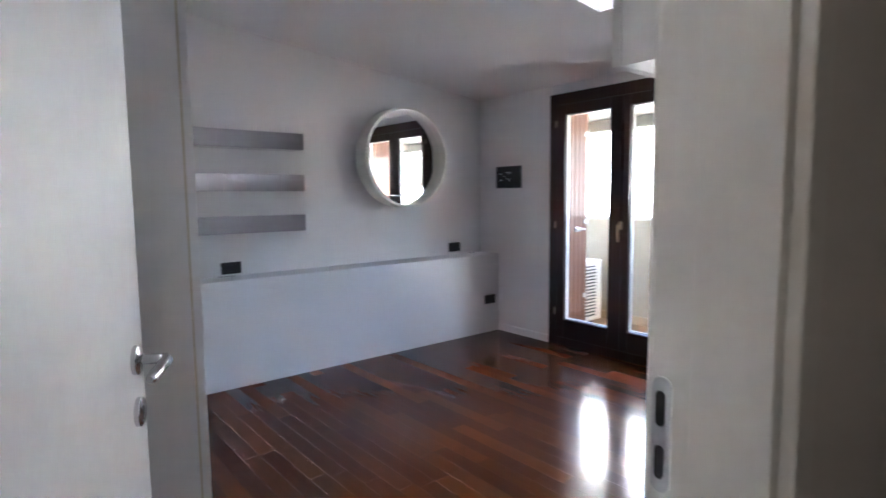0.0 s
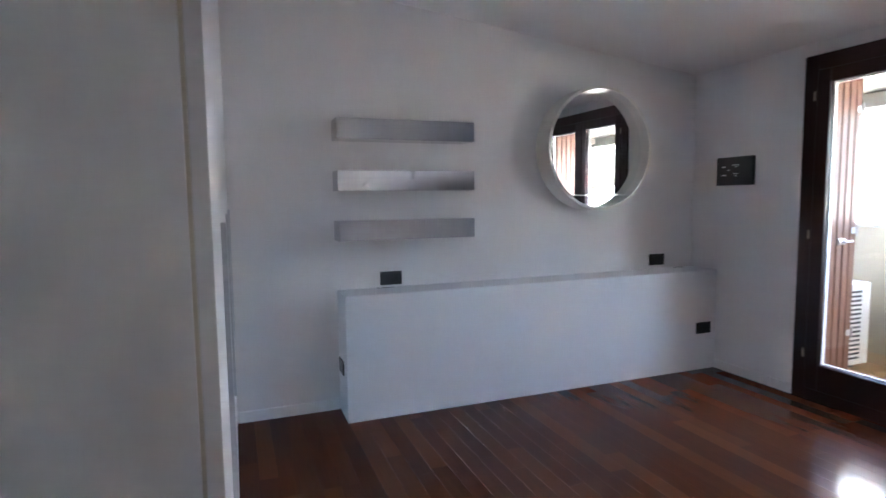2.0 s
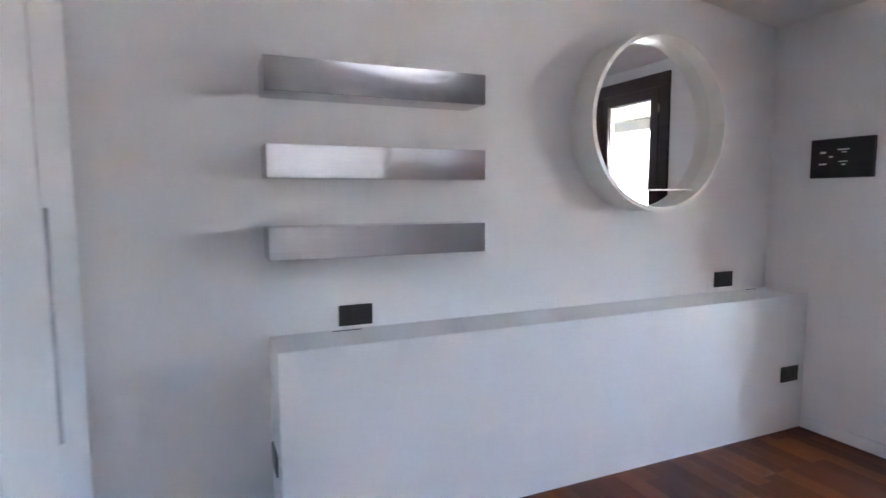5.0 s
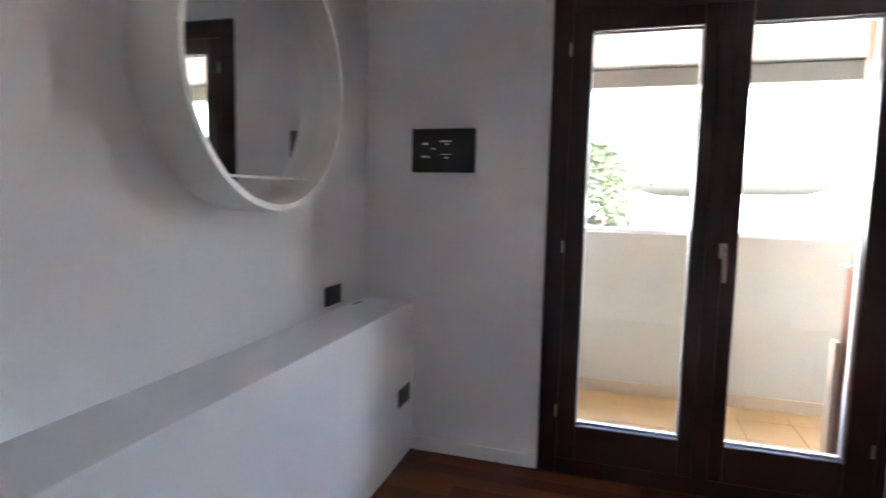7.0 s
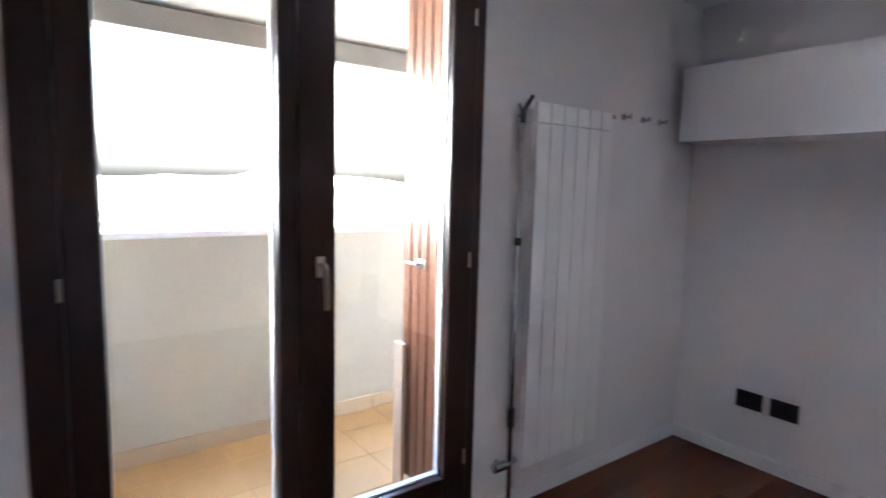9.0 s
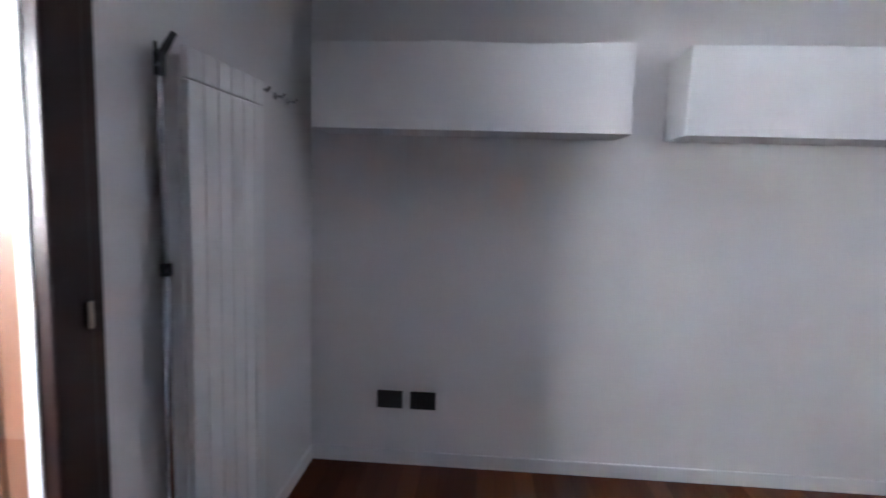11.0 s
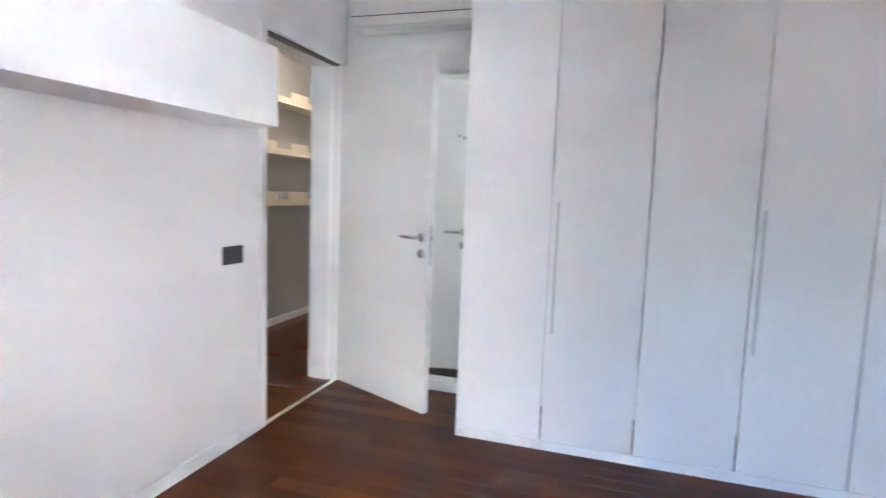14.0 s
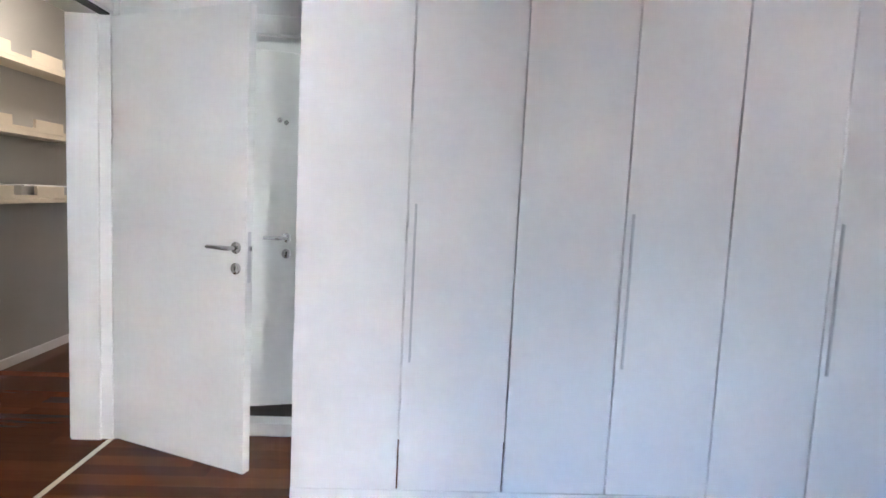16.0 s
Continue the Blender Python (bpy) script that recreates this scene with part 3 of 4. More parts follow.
ac = thing("outdoor_unit", "cream outdoor air conditioner unit standing on the balcony", "air conditioner", (4.95, 3.4, -0.03))
t = nb()
box(t, 4.78, 5.10, 3.06, 3.86, 0.03, 0.66, 0.012)
part("casing", t, ACWHITE, ac)
t = nb()
for k in range(16):
    z = 0.08 + k * 0.034
    box(t, 4.82, 4.99, 3.056, 3.0615, z, z + 0.016)
part("side_grille", t, BLACK, ac, "dark slots of the side grille")
t = nb()
for k in range(14):
    z = 0.10 + k * 0.036
    box(t, 4.772, 4.781, 3.14, 3.66, z, z + 0.008)
part("front_grille", t, BLACK, ac, "dark front fan grille")
for y in (3.15, 3.75):
    t = nb()
    box(t, 4.80, 5.08, y, y + 0.05, -0.032, 0.03)
    part("foot", t, BLACK, ac)

# ---- headboard box with its sockets ----
HBX, HBY, HBZ = 1.153, 3.514, 0.768
t = nb()
box(t, HBX, EAST - 0.001, HBY, NORTH - 0.001, -0.012, HBZ, 0.004)
hb = whole("headboard_box", t, surface("headboard_paint", (0.78, 0.78, 0.78), 0.6, 0, 90, 0.9, 0.04, 0.02), "long low white boxed-in headboard ledge along the wall", "headboard")
for xa, xb in ((1.40, 1.52), (3.83, 3.91)):
    t = nb()
    box(t, xa, xb, 3.742, 3.753, HBZ - 0.002, HBZ + 0.0015)
    part("cable_slot", t, BLACK, hb, "narrow dark cable slot")


def plate(name, label, category, c, ax, w, h, group, keys=3):
    """A black wall plate on a wall; ax: outward axis of its face."""
    o = thing(name, label, category, c, group)
    n = Vector({"x": (1, 0, 0), "-x": (-1, 0, 0), "y": (0, 1, 0), "-y": (0, -1, 0)}[ax])
    u = Vector((-n.y, n.x, 0))

    def slab(u0, u1, z0, z1, d0, d1, bev):
        t = nb()
        p, q = Vector(c) + u * u0 + n * d0, Vector(c) + u * u1 + n * d1
        box(t, min(p.x, q.x), max(p.x, q.x), min(p.y, q.y), max(p.y, q.y), c[2] + z0, c[2] + z1, bev)
        return t
    part("cover_plate", slab(-w / 2, w / 2, -h / 2, h / 2, 0.0005, 0.009, 0.0035), BLACK, o)
    kw = w * 0.62 / keys
    for k in range(keys):
        a = -w * 0.31 + k * kw
        part("module", slab(a + 0.0008, a + kw - 0.0008, -h * 0.29, h * 0.29, 0.0085, 0.0105, 0.001), BLACKGLASS, o)
    return o


SOCK = "black wall plates"
plate("socket_plate", "black rectangular socket plate above the headboard ledge", "socket", (1.505, NORTH, 0.825), "-y", 0.145, 0.088, SOCK)
plate("socket_plate", "black rectangular socket plate above the headboard ledge", "socket", (3.672, NORTH, 0.838), "-y", 0.145, 0.088, SOCK)
plate("socket_plate", "black rectangular socket plate on the headboard front", "socket", (3.90, HBY, 0.325), "-y", 0.14, 0.088, SOCK)
plate("socket_plate", "black rectangular socket plate on the headboard end", "socket", (HBX, 3.668, 0.31), "-x", 0.14, 0.088, SOCK)
plate("socket_plate", "black rectangular socket plate low on the wall", "socket", (3.637, 0, 0.325), "y", 0.125, 0.088, SOCK)
plate("socket_plate", "black rectangular socket plate low on the wall", "socket", (3.475, 0, 0.325), "y", 0.125, 0.088, SOCK)
plate("switch_plate", "black rectangular light switch plate beside the door", "light switch", (1.072, 0, 0.977), "y", 0.148, 0.09, SOCK, 2)
for x in (-0.59, -0.745):
    plate("socket_plate", "black rectangular socket plate low on the grey hall wall", "socket", (x, HALL, 0.315), "y", 0.125, 0.088, SOCK)

# ---- steel wall shelves ----
for i, z in enumerate((1.087, 1.389, 1.697)):
    sh = thing("wall_shelf", ("brushed steel box shelf", "brushed steel shelf under wrinkled film", "brushed steel box shelf")[i] + " fixed to the white wall", "shelf", (1.56, NORTH, z), "steel box shelves")
    m = FILMSTEEL if i == 1 else STEEL
    x0, x1, y0, y1, h = 1.146, 2.027, 3.601, NORTH - 0.0005, 0.121
    t = nb()
    box(t, x0, x1, y0, y0 + 0.0015, z, z + h, 0.0005, 1)
    part("front_face", t, m, sh)
    t = nb()
    box(t, x0, x1, y0 + 0.0016, y1, z + h - 0.0015, z + h)
    part("top_sheet", t, STEEL, sh)
    t = nb()
    box(t, x0, x1, y0 + 0.0016, y1, z, z + 0.0015)
    part("bottom_sheet", t, STEEL, sh)
    for xa in (x0, x1 - 0.0015):
        t = nb()
        box(t, xa, xa + 0.0015, y0 + 0.0016, y1, z + 0.0016, z + h - 0.0016)
        part("end_cap", t, STEEL, sh)

# ---- round mirror with a deep ring and a small glass ledge ----
MX, MZ, MR = 3.018, 1.675, 0.434
mir = thing("round_mirror", "round mirror in a deep cream-white ring with a glass ledge", "mirror", (MX, NORTH, MZ - MR))
t = nb()
lathe_y(t, MX, MZ, [(MR, 3.606), (MR, NORTH - 0.0005), (MR - 0.02, NORTH - 0.0005), (MR - 0.02, 3.606)])
part("ring", t, RING, mir)
t = nb()
disc_y(t, MX, MZ, MR - 0.0205, 3.690, 3.698)
bmesh.ops.rotate(t, verts=t.verts[:], cent=(MX, 3.69, MZ), matrix=Matrix.Rotation(radians(0.85), 3, "Z"))
part("mirror_glass", t, MIRROR, mir, "silvered mirror glass")
t = nb()
zz = 1.348
hw = math.sqrt((MR - 0.021) ** 2 - (MZ - zz) ** 2)
box(t, MX - hw, MX + hw, 3.652, 3.684, zz - 0.0035, zz + 0.0035, 0.001)
part("ledge", t, RING, mir, "thin pale ledge across the ring")

# ---- black control panel ----
cp = thing("control_panel", "black glass control panel with pale marks on the wall", "control panel", (EAST, 3.37, 1.408))
t = nb()
box(t, EAST - 0.028, EAST - 0.0005, 3.213, 3.525, 1.408, 1.615, 0.004)
part("housing", t, BLACK, cp)
t = nb()
box(t, EAST - 0.031, EAST - 0.0285, 3.219, 3.519, 1.414, 1.609, 0.001)
part("face", t, BLACKGLASS, cp)
for y0, y1, z0, z1 in ((3.442, 3.472, 1.538, 1.548), (3.325, 3.385, 1.552, 1.558), (3.338, 3.36, 1.539, 1.544), (3.405, 3.425, 1.516, 1.522), (3.435, 3.475, 1.478, 1.486), (3.33, 3.375, 1.491, 1.495), (3.34, 3.36, 1.474, 1.480)):
    t = nb()
    box(t, EAST - 0.0325, EAST - 0.0312, y0, y1, z0, z1)
    part("mark", t, WHITEMARK, cp)

# ---- radiator, pole, valve and hooks ----
rad = thing("radiator", "tall flat white panel radiator on the wall", "radiator", (3.97, 1.06, 0.22))
RY0, RY1, RZ0, RZ1 = 0.832, 1.290, 0.224, 1.672
nel = 6
wel = (RY1 - RY0) / nel
for k in range(nel):
    t = nb()
    box(t, 3.922, 3.942, RY0 + k * wel + 0.0018, RY0 + (k + 1) * wel - 0.0018, RZ0, RZ1 - 0.078, 0.003)
    part("fin", t, RADIATOR, rad)
    t = nb()
    box(t, 3.922, 3.942, RY0 + k * wel + 0.0018, RY0 + (k + 1) * wel - 0.0018, RZ1 - 0.075, RZ1, 0.003)
    part("top_fin", t, RADIATOR, rad)
    t = nb()
    box(t, 3.944, 3.995, RY0 + k * wel + 0.018, RY0 + (k + 1) * wel - (0.003 if k == nel - 1 else 0.018), RZ0 + 0.02, RZ1 - 0.02, 0.006)
    part("tube", t, RADIATOR, rad)
for z in (RZ0 + 0.05, RZ1 - 0.06):
    t = nb()
    rod(t, [(3.968, RY0 + 0.01, z), (3.968, RY1 - 0.01, z)], 0.018, 16)
    part("header_pipe", t, RADIATOR, rad)
for y in (RY0 + 0.1, RY1 - 0.1):
    t = nb()
    box(t, 3.99, EAST - 0.0005, y, y + 0.03, 1.45, 1.5)
    part("bracket", t, RADIATOR, rad)
t = nb()
rod(t, [(3.968, RY1, 0.245), (3.968, RY1 + 0.03, 0.24), (3.968, RY1 + 0.045, 0.23)], [0.012, 0.013, 0.016], 14)
rod(t, [(3.968, RY1 + 0.05, 0.235), (3.968, RY1 + 0.06, 0.235), (3.968, RY1 + 0.115, 0.235)], [0.014, 0.02, 0.02], 18)
rod(t, [(3.968, RY1 + 0.05, 0.23), (4.0, RY1 + 0.05, 0.22), (EAST - 0.0005, RY1 + 0.05, 0.22)], 0.011, 12)
part("valve", t, CHROME, rad, "chrome radiator valve")

pole = thing("telescopic_pole", "chrome telescopic pole with black clip leaning at the radiator", "pole", (3.965, 1.318, -0.012))
t = nb()
rod(t, [(3.965, 1.325, -0.014), (3.972, 1.318, 0.75), (3.975, 1.313, 1.15)], 0.011, 16)
part("lower_tube", t, CHROME, pole)
t = nb()
rod(t, [(3.975, 1.313, 1.15), (3.98, 1.308, 1.605)], 0.0075, 16)
part("upper_tube", t, CHROME, pole)
t = nb()
rod(t, [(3.9745, 1.3135, 1.125), (3.9755, 1.3125, 1.155)], 0.0145, 16)
rod(t, [(3.975, 1.313, 1.14), (3.955, 1.33, 1.14)], 0.006, 8)
part("clamp", t, BLACK, pole, "black tube clamp")
t = nb()
rod(t, [(3.9695, 1.3205, 0.39), (3.9705, 1.3195, 0.47)], 0.0145, 16)
part("grip", t, BLACK, pole, "black grip")
t = nb()
rod(t, [(3.98, 1.308, 1.595), (3.98, 1.308, 1.65)], [0.012, 0.014], 12)
rod(t, [(3.98, 1.308, 1.635), (3.972, 1.294, 1.665), (3.962, 1.276, 1.70)], [0.010, 0.010, 0.008], 10)
rod(t, [(3.98, 1.308, 1.64), (3.975, 1.33, 1.652), (3.97, 1.34, 1.665)], [0.006, 0.005, 0.004], 8)
rod(t, [(3.98, 1.308, 1.62), (3.975, 1.335, 1.62)], 0.005, 8)
part("head_clip", t, BLACK, pole, "black head clip")

rail = thing("hook_rail", "small chrome pipe stub with wall hooks beside the radiator", "wall hook", (EAST, 0.6, 1.68))
t = nb()
rod(t, [(3.968, RY0 - 0.001, 1.655), (3.968, 0.79, 1.655), (3.968, 0.775, 1.668)], [0.009, 0.009, 0.012], 12)
part("air_vent", t, CHROME, rail)
for y in (0.62, 0.47, 0.33):
    t = nb()
    rod(t, [(EAST - 0.0005, y, 1.685), (EAST - 0.006, y, 1.685)], 0.014, 16)
    rod(t, [(EAST - 0.005, y, 1.685), (EAST - 0.035, y, 1.682), (EAST - 0.042, y, 1.695)], 0.0055, 10)
    rod(t, [(EAST - 0.02, y - 0.035, 1.683), (EAST - 0.02, y + 0.035, 1.683)], 0.0045, 10)
    part("hook", t, CHROME, rail)

# ---- white wall cabinets ----
for x0, x1 in ((2.64, 3.941), (1.127, 2.428)):
    c = thing("wall_cabinet", "long low handleless white wall cabinet", "wall cabinet", ((x0 + x1) / 2, 0, 1.589), "white wall cabinets")
    t = nb()
    box(t, x0 + 0.0, x1, 0.0005, 0.271, 1.589, 1.937, 0.0015)
    part("body", t, CABINET, c)
    t = nb()
    box(t, x0, x1, 0.2735, 0.293, 1.589, 1.937, 0.0015)
    part("flap_door", t, CABINET, c)

# ---- grey wall lamp above the light switch ----
gb = thing("wall_lamp", "small dark grey box wall lamp high on the wall", "wall lamp", (1.11, 0, 2.375))
t = nb()
box(t, 1.0, 1.225, 0.0005, 0.09, 2.375, 2.46, 0.004)
part("housing", t, GREYBOX, gb)
t = nb()
box(t, 1.015, 1.21, 0.012, 0.08, 2.3735, 2.3755)
part("diffuser", t, WHITEMARK, gb)

# ---- air conditioner over the bathroom door ----
ai = thing("air_conditioner", "cream-white wall air conditioner above the bathroom door", "air conditioner", (WEST, 0.5, 2.35))
t = nb()
box(t, WEST + 0.0005, WEST + 0.185, 0.10, 0.92, 2.335, 2.61, 0.02, 3)
part("body", t, ACWHITE, ai)
t = nb()
box(t, WEST + 0.04, WEST + 0.18, 0.135, 0.885, 2.315, 2.3365, 0.006)
part("air_flap", t, ACWHITE, ai)
t = nb()
box(t, WEST + 0.183, WEST + 0.1875, 0.12, 0.90, 2.39, 2.395)
part("panel_gap", t, BLACK, ai, "dark panel gap")

# ---- wardrobe ----
WX, WY0, WY1, WZ = 0.532, 1.020, 3.764, 2.58
wd = thing("wardrobe", "white lacquered six-door wardrobe with slim metal bar handles", "wardrobe", (0.2, 2.4, -0.012))
for y in (WY0, WY1 - 0.02):
    t = nb()
    box(t, WEST + 0.002, WX - 0.026, y, y + 0.02, -0.012, WZ, 0.001)
    part("side_panel", t, LACQUER, wd)
t = nb()
box(t, WEST + 0.002, WEST + 0.012, WY0 + 0.02, WY1 - 0.02, 0.05, WZ - 0.02)
part("back_panel", t, LACQUER, wd)
t = nb()
box(t, WEST + 0.002, WX - 0.026, WY0 + 0.02, WY1 - 0.02, WZ - 0.02, WZ)
part("top_panel", t, LACQUER, wd)
t = nb()
box(t, WX - 0.024, WX - 0.008, WY0, WY1, -0.012, 0.049, 0.001)
part("plinth", t, LACQUER, wd)
t = nb()
box(t, WX - 0.0255, WX - 0.0205, WY0 + 0.001, WY0 + 0.022, 0.052, WZ, 0.0005)
part("edge_strip", t, CARCASS, wd, "cream carcass edge strip")
SEAMS = [WY0 + (WY1 - WY0) * k / 6 for k in range(7)]
for k in range(6):
    t = nb()
    box(t, WX - 0.0205, WX, SEAMS[k] + 0.0036, SEAMS[k + 1] - 0.0036, 0.055, WZ - 0.002, 0.0012)
    dr = part("door", t, LACQUER, wd)
    if k % 2:
        y = SEAMS[k] + 0.032
        t = nb()
        box(t, WX - 0.0005, WX + 0.011, y - 0.005, y + 0.005, 0.625, 1.292, 0.0015)
        part("bar_handle", t, BARALU, dr, "slim satin aluminium bar handle")

# ---- hall shelves: trays with cut-out fronts ----
for i, z in enumerate((1.15, 1.60, 2.055)):
    sh = thing("tray_shelf", "cream lacquered tray shelf with notched front on grey wall", "shelf", (-1.2, HALL, z), "hall tray shelves")
    x0, x1, yf = -2.3, 0.3, -1.08
    t = nb()
    box(t, x0, x1, HALL + 0.0005, yf, z, z + 0.03)
    part("bottom_board", t, SHELFBOX, sh)
    t = nb()
    cuts = [-2.05, -1.5, -0.99, -0.42]
    box(t, x0, x1, yf - 0.02, yf, z + 0.031, z + 0.055)
    prev = x0
    for c in cuts:
        box(t, prev, c - 0.11, yf - 0.02, yf, z + 0.055, z + 0.115)
        prev = c + 0.11
    box(t, prev, x1, yf - 0.02, yf, z + 0.055, z + 0.115)
    part("front_board", t, SHELFBOX, sh)
    for xa in (x0, x1 - 0.02):
        t = nb()
        box(t, xa, xa + 0.02, HALL + 0.0005, yf - 0.021, z + 0.031, z + 0.115)
        part("end_board", t, SHELFBOX, sh)
t = nb()
box(t, -1.42, -1.02, -1.26, -1.13, 1.1815, 1.262, 0.003)
box(t, -1.46, -1.0, -1.265, -1.10, 1.2625, 1.272, 0.002)
whole("book", t, WHITEMARK, "white papers lying in the lowest tray shelf", "papers")
hl = thing("ceiling_lamp", "round white hall ceiling lamp giving warm light", "ceiling lamp", (-0.9, -0.7, 2.56))
t = nb()
rod(t, [(-0.9, -0.7, 2.6195), (-0.9, -0.7, 2.60)], 0.12, 40)
part("base", t, TRIM, hl)
t = nb()
rod(t, [(-0.9, -0.7, 2.5995), (-0.9, -0.7, 2.575), (-0.9, -0.7, 2.56)], [0.11, 0.11, 0.085], 40)
part("diffuser", t, glow("lamp_diffuser", (1.0, 0.84, 0.64), 0.6), hl)

bl = thing("ceiling_lamp", "round white bathroom ceiling lamp, lit", "ceiling lamp", (-1.2, 1.0, 2.39))
t = nb()
rod(t, [(-1.2, 1.0, 2.4495), (-1.2, 1.0, 2.43)], 0.15, 40)
part("base", t, TRIM, bl)
t = nb()
rod(t, [(-1.2, 1.0, 2.4295), (-1.2, 1.0, 2.405), (-1.2, 1.0, 2.39)], [0.14, 0.14, 0.11], 40)
part("diffuser", t, glow("bath_lamp_diffuser", (0.95, 1.0, 0.9), 0.65), bl)

# ---- outside ----
GZ = -7.0
t = nb()
box(t, -4500, 4500, -4500, 4500, GZ - 1, GZ)
whole("ground", t, GROUND, "pale dry ground far below the balcony", "ground", kind="structure")


def house(x, y, w, d, h, turn, storeys, group):
    o = thing("apartment_building", "pale rendered apartment building with rows of windows", "building", (x, y, GZ), group, turn=turn)
    t = nb()
    box(t, -d / 2, d / 2, -w / 2, w / 2, 0, h)
    part("wall", t, FACADE, o, local=True)
    t = nb()
    box(t, -d / 2 - 0.5, d / 2 + 0.5, -w / 2 - 0.5, w / 2 + 0.5, h, h + 0.35)
    v = [t.verts.new(p) for p in ((-d / 2 - 0.5, -w / 2 - 0.5, h + 0.351), (d / 2 + 0.5, -w / 2 - 0.5, h + 0.351), (d / 2 + 0.5, w / 2 + 0.5, h + 0.351), (-d / 2 - 0.5, w / 2 + 0.5, h + 0.351), (0, -w / 2 + 2, h + 2.2), (0, w / 2 - 2, h + 2.2))]
    for f in ((0, 1, 4), (1, 2, 5, 4), (2, 3, 5), (3, 0, 4, 5)):
        t.faces.new([v[i] for i in f])
    part("roof", t, ROOFTILE, o, local=True)
    for s in range(storeys):
        for k in range(int(w / 6.1)):
            yy = -w / 2 + 2.6 + k * 6.1
            t = nb()
            box(t, -d / 2 - 0.06, -d / 2 + 0.1, yy - 0.75, yy + 0.75, s * 3.1 + 2.7, s * 3.1 + 3.9)
            wn = part("window", t, TRIM, o, local=True)
            t = nb()
            box(t, -d / 2 - 0.075, -d / 2 - 0.061, yy - 0.67, yy + 0.67, s * 3.1 + 2.78, s * 3.1 + 3.82)
            part("pane", t, WINDOWDARK, wn, local=True)
    return o


# distance haze is mixed into this pale blue-grey hill colour
HAZE = surface("hazed_hill_woods", (0.26, 0.28, 0.30), 0.95, 0, 0.02, 0.003, 0.1, 0.25)
rh = random.Random(5)
t = nb()
prev = None
for k in range(81):
    a = radians(-80 + k * 2)
    d = 2600 + 250 * math.sin(k * 0.37)
    h = 34 + 16 * math.sin(k * 0.45 + 1) + 9 * math.sin(k * 1.3) + rh.uniform(-4, 4)
    ring = [t.verts.new((math.cos(a) * q, math.sin(a) * q, z)) for q, z in ((d - 420, GZ + 0.05), (d - 160, GZ + h * 0.6), (d, GZ + h), (d + 300, GZ + 0.05))]
    if prev:
        for i in range(3):
            t.faces.new((prev[i], ring[i], ring[i + 1], prev[i + 1])).smooth = True
    prev = ring
whole("backdrop_hills", t, HAZE, "low hazy hills on the horizon", "hills", kind="structure")

house(46, 38, 50.9, 12, 32.4, 24, 10, "far buildings")


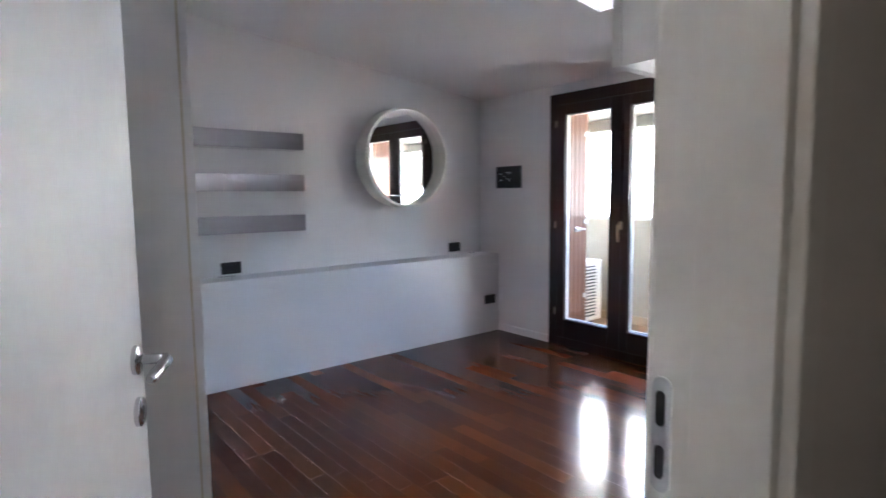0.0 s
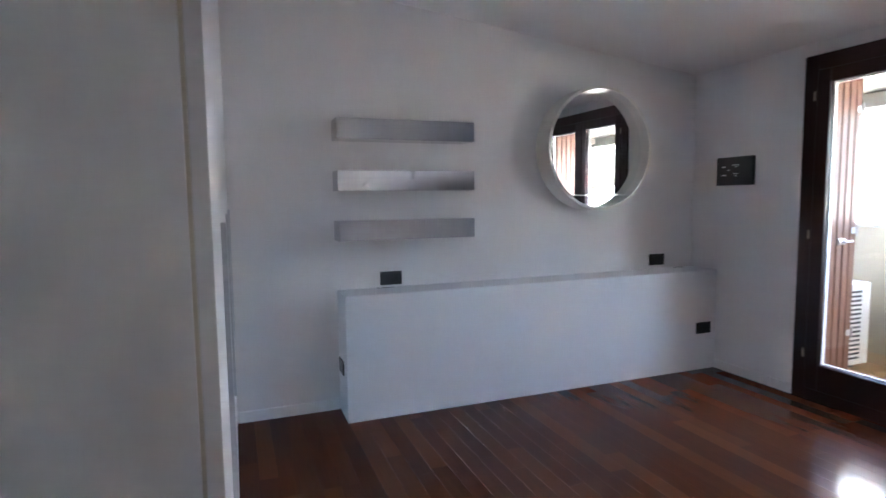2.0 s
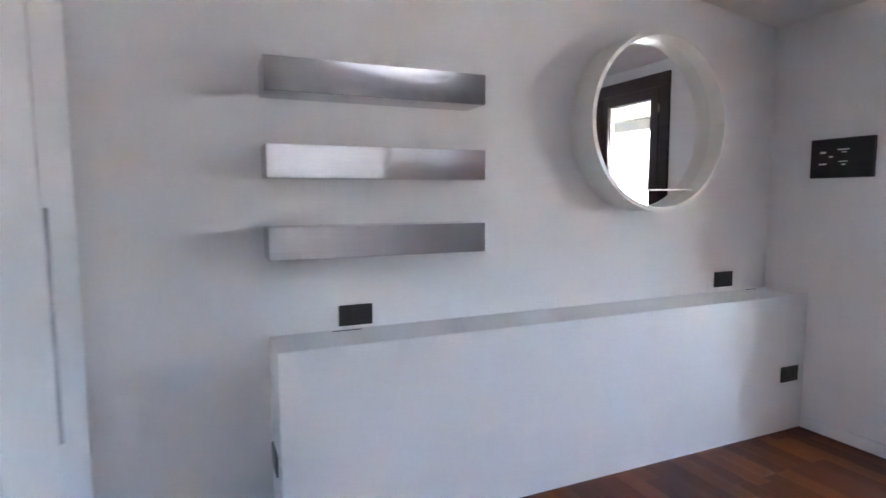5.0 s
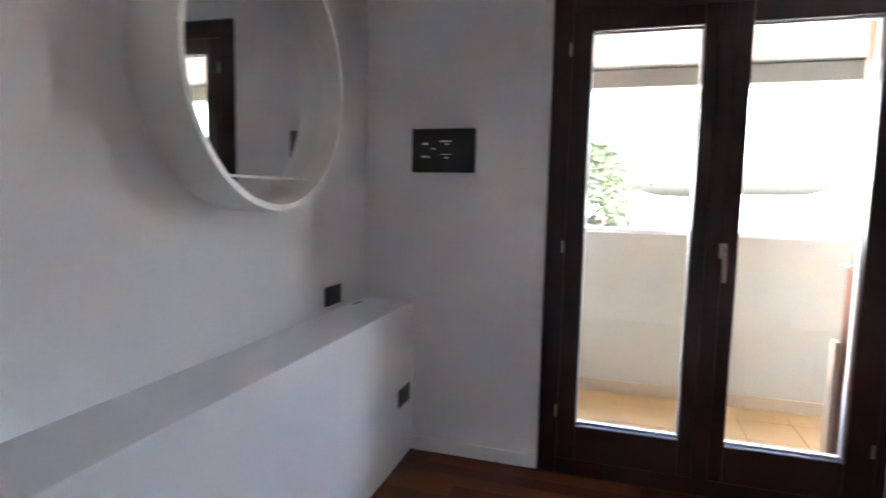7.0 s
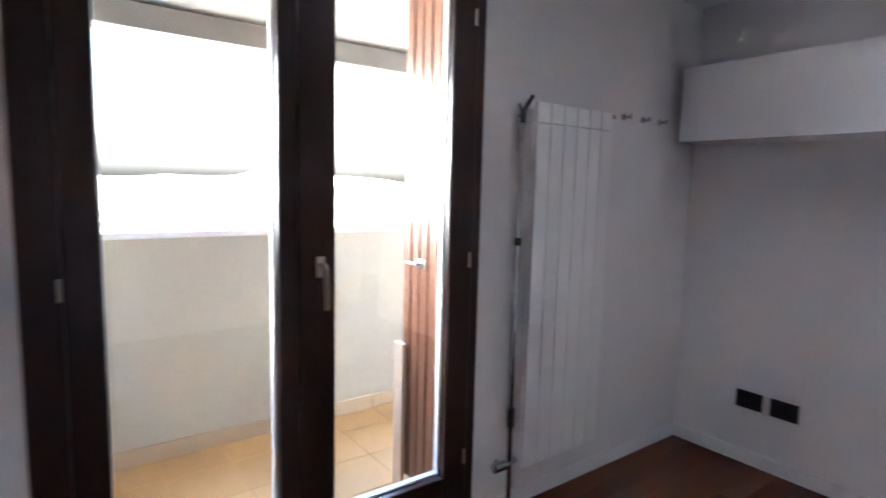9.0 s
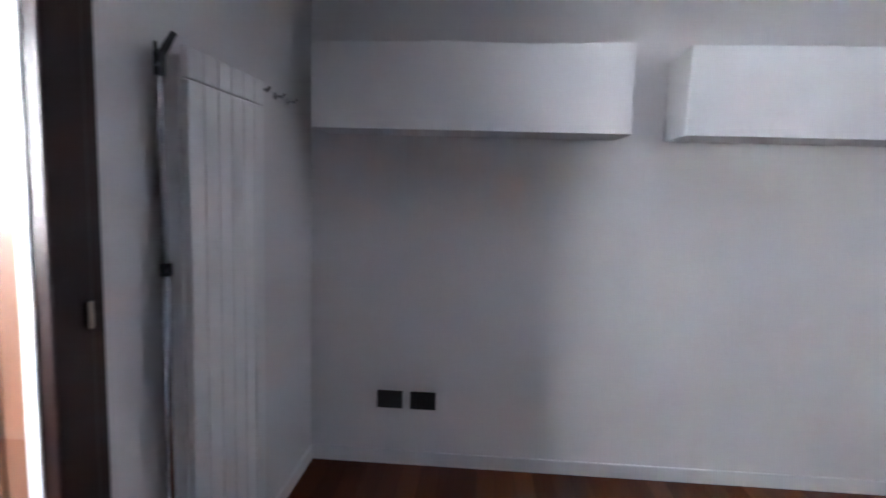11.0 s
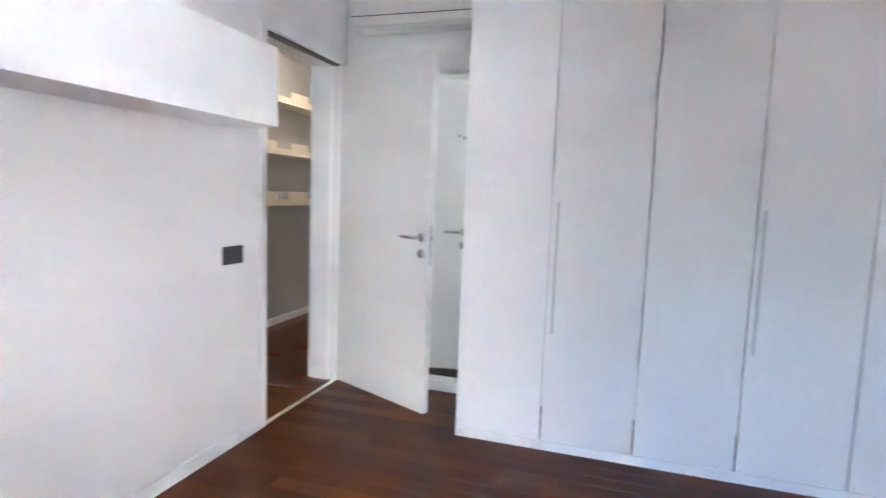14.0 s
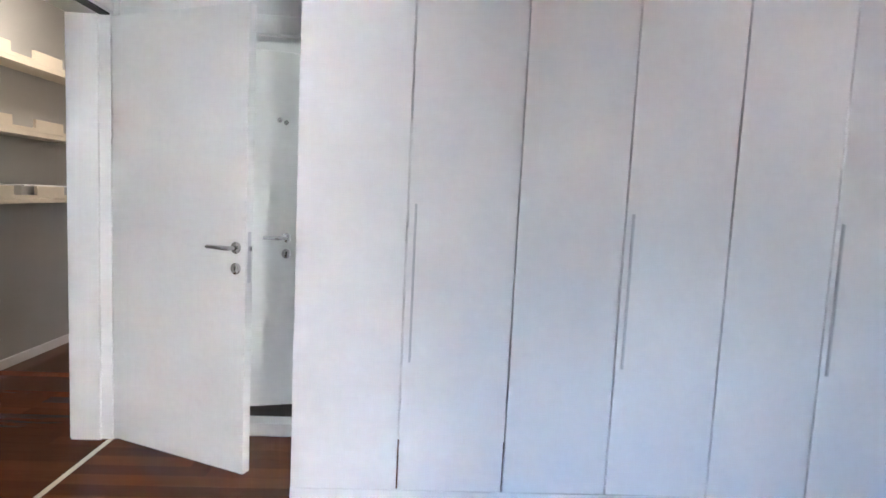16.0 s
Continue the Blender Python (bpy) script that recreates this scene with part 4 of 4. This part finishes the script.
def tree(x, y, h, r, seed, n):
    """A conifer: tapered trunk, whorls of limbs, and many small needle clumps with gaps."""
    rng = random.Random(seed)
    o = thing("conifer_tree", "tall green conifer tree standing beyond the balcony", "tree", (x, y, GZ), "trees beyond the balcony")
    t = nb()
    rod(t, [(0, 0, 0), (0.05, 0, h * 0.5), (0, 0.05, h)], [h * 0.022, h * 0.014, 0.02], 10)
    part("trunk", t, BARK, o, local=True)
    t = nb()
    tips = []
    for k in range(int(h * 4.5)):
        z = h * (0.12 + 0.86 * k / (h * 4.5))
        a = rng.uniform(0, math.tau)
        ln = r * (1 - z / h) ** 0.75 * rng.uniform(0.55, 1.1) + 0.25
        tip = Vector((math.cos(a) * ln, math.sin(a) * ln, z + ln * rng.uniform(-0.15, 0.22)))
        rod(t, [(0, 0, z), tip * 0.5 + Vector((0, 0, z * 0.5 + 0.1)), tip], [0.05, 0.03, 0.008], 5, False)
        tips.append((Vector((0, 0, z)), tip))
    part("limbs", t, BARK, o, local=True)
    vs, fs = [], []
    for p, q in tips:
        for j in range(n):
            f = rng.uniform(0.2, 1.05) ** 0.7
            c = p.lerp(q, f) + Vector([rng.gauss(0, 0.16 * (0.6 + r * 0.25)) for _ in range(3)])
            s = rng.uniform(0.09, 0.22)
            for w in range(2):
                u = Vector([rng.gauss(0, 1) for _ in range(3)]).normalized() * s
                v = Vector([rng.gauss(0, 1) for _ in range(3)]).normalized() * s * 0.5
                b = len(vs)
                vs.extend((c - u, c + v, c + u, c - v))
                fs.append((b, b + 1, b + 2, b + 3))
    me = bpy.data.meshes.new("crown")
    me.from_pydata([tuple(v) for v in vs], [], fs)
    me.materials.append(LEAF)
    cr = new("crown", me)
    cr.parent = o
    return o


tree(31.5, 3.1, 11.4, 6.0, 3, 85)
tree(32.5, 5.5, 14.0, 5.5, 4, 80)
tree(46, 24.5, 8.6, 3.2, 5, 36)
tree(24, 6.9, 14.5, 5.2, 9, 60)

# ---- parquet strips, laid along y, and the pieces of the balcony floor ----
rp = random.Random(11)
SW = 0.089
shared = {}


def strip_mesh(w, ln):
    key = (round(w, 4), round(ln, 4))
    if key not in shared:
        t = nb()
        box(t, -w / 2 + 0.0003, w / 2 - 0.0003, -ln / 2 + 0.0003, ln / 2 - 0.0003, -0.012, 0)
        shared[key] = finish("strip", t, FLOORWOOD)
    return shared[key]


def lay(x0, x1, y0, y1, lengths):
    x = x0
    while x < x1 - 0.005:
        w = min(SW, x1 - x)
        y = y0
        first = True
        while y < y1 - 0.01:
            ln = rp.choice(lengths) * (rp.choice((0.5, 0.8, 1.0)) if first else 1.0)
            first = False
            if y1 - y - ln < 0.22:
                ln = y1 - y
            o = new("strip", strip_mesh(w, ln))
            o.location = (x + w / 2, y + ln / 2, 0)
            o.parent = FLOOR
            y += ln
        x += w


lay(WEST, EAST, 0.0, NORTH, (0.8, 1.0, 1.2))
lay(-2.6, 2.4, HALL, -0.024, (1.266,))

tl = nb()
box(tl, -0.149, 0.149, -0.149, 0.149, 0, 0.009, 0.0015, 1)
tile_mesh = finish("tile", tl, TILE)
sk = nb()
box(sk, -0.012, 0, -0.149, 0.149, 0, 0.085, 0.0015, 1)
skirt_mesh = finish("skirting_tile", sk, SKIRT)
for i in range(4):
    for j in range(16):
        x, y = 4.20 + 0.149 + i * 0.3, BY0 + 0.15 + j * 0.3
        if x > BX:
            continue
        o = new("tile", tile_mesh)
        o.location, o.parent = (x, y, -0.032), BALC
for j in range(16):
    o = new("skirting_tile", skirt_mesh)
    o.location, o.parent = (BX - 0.0005, BY0 + 0.15 + j * 0.3, -0.023), BALC
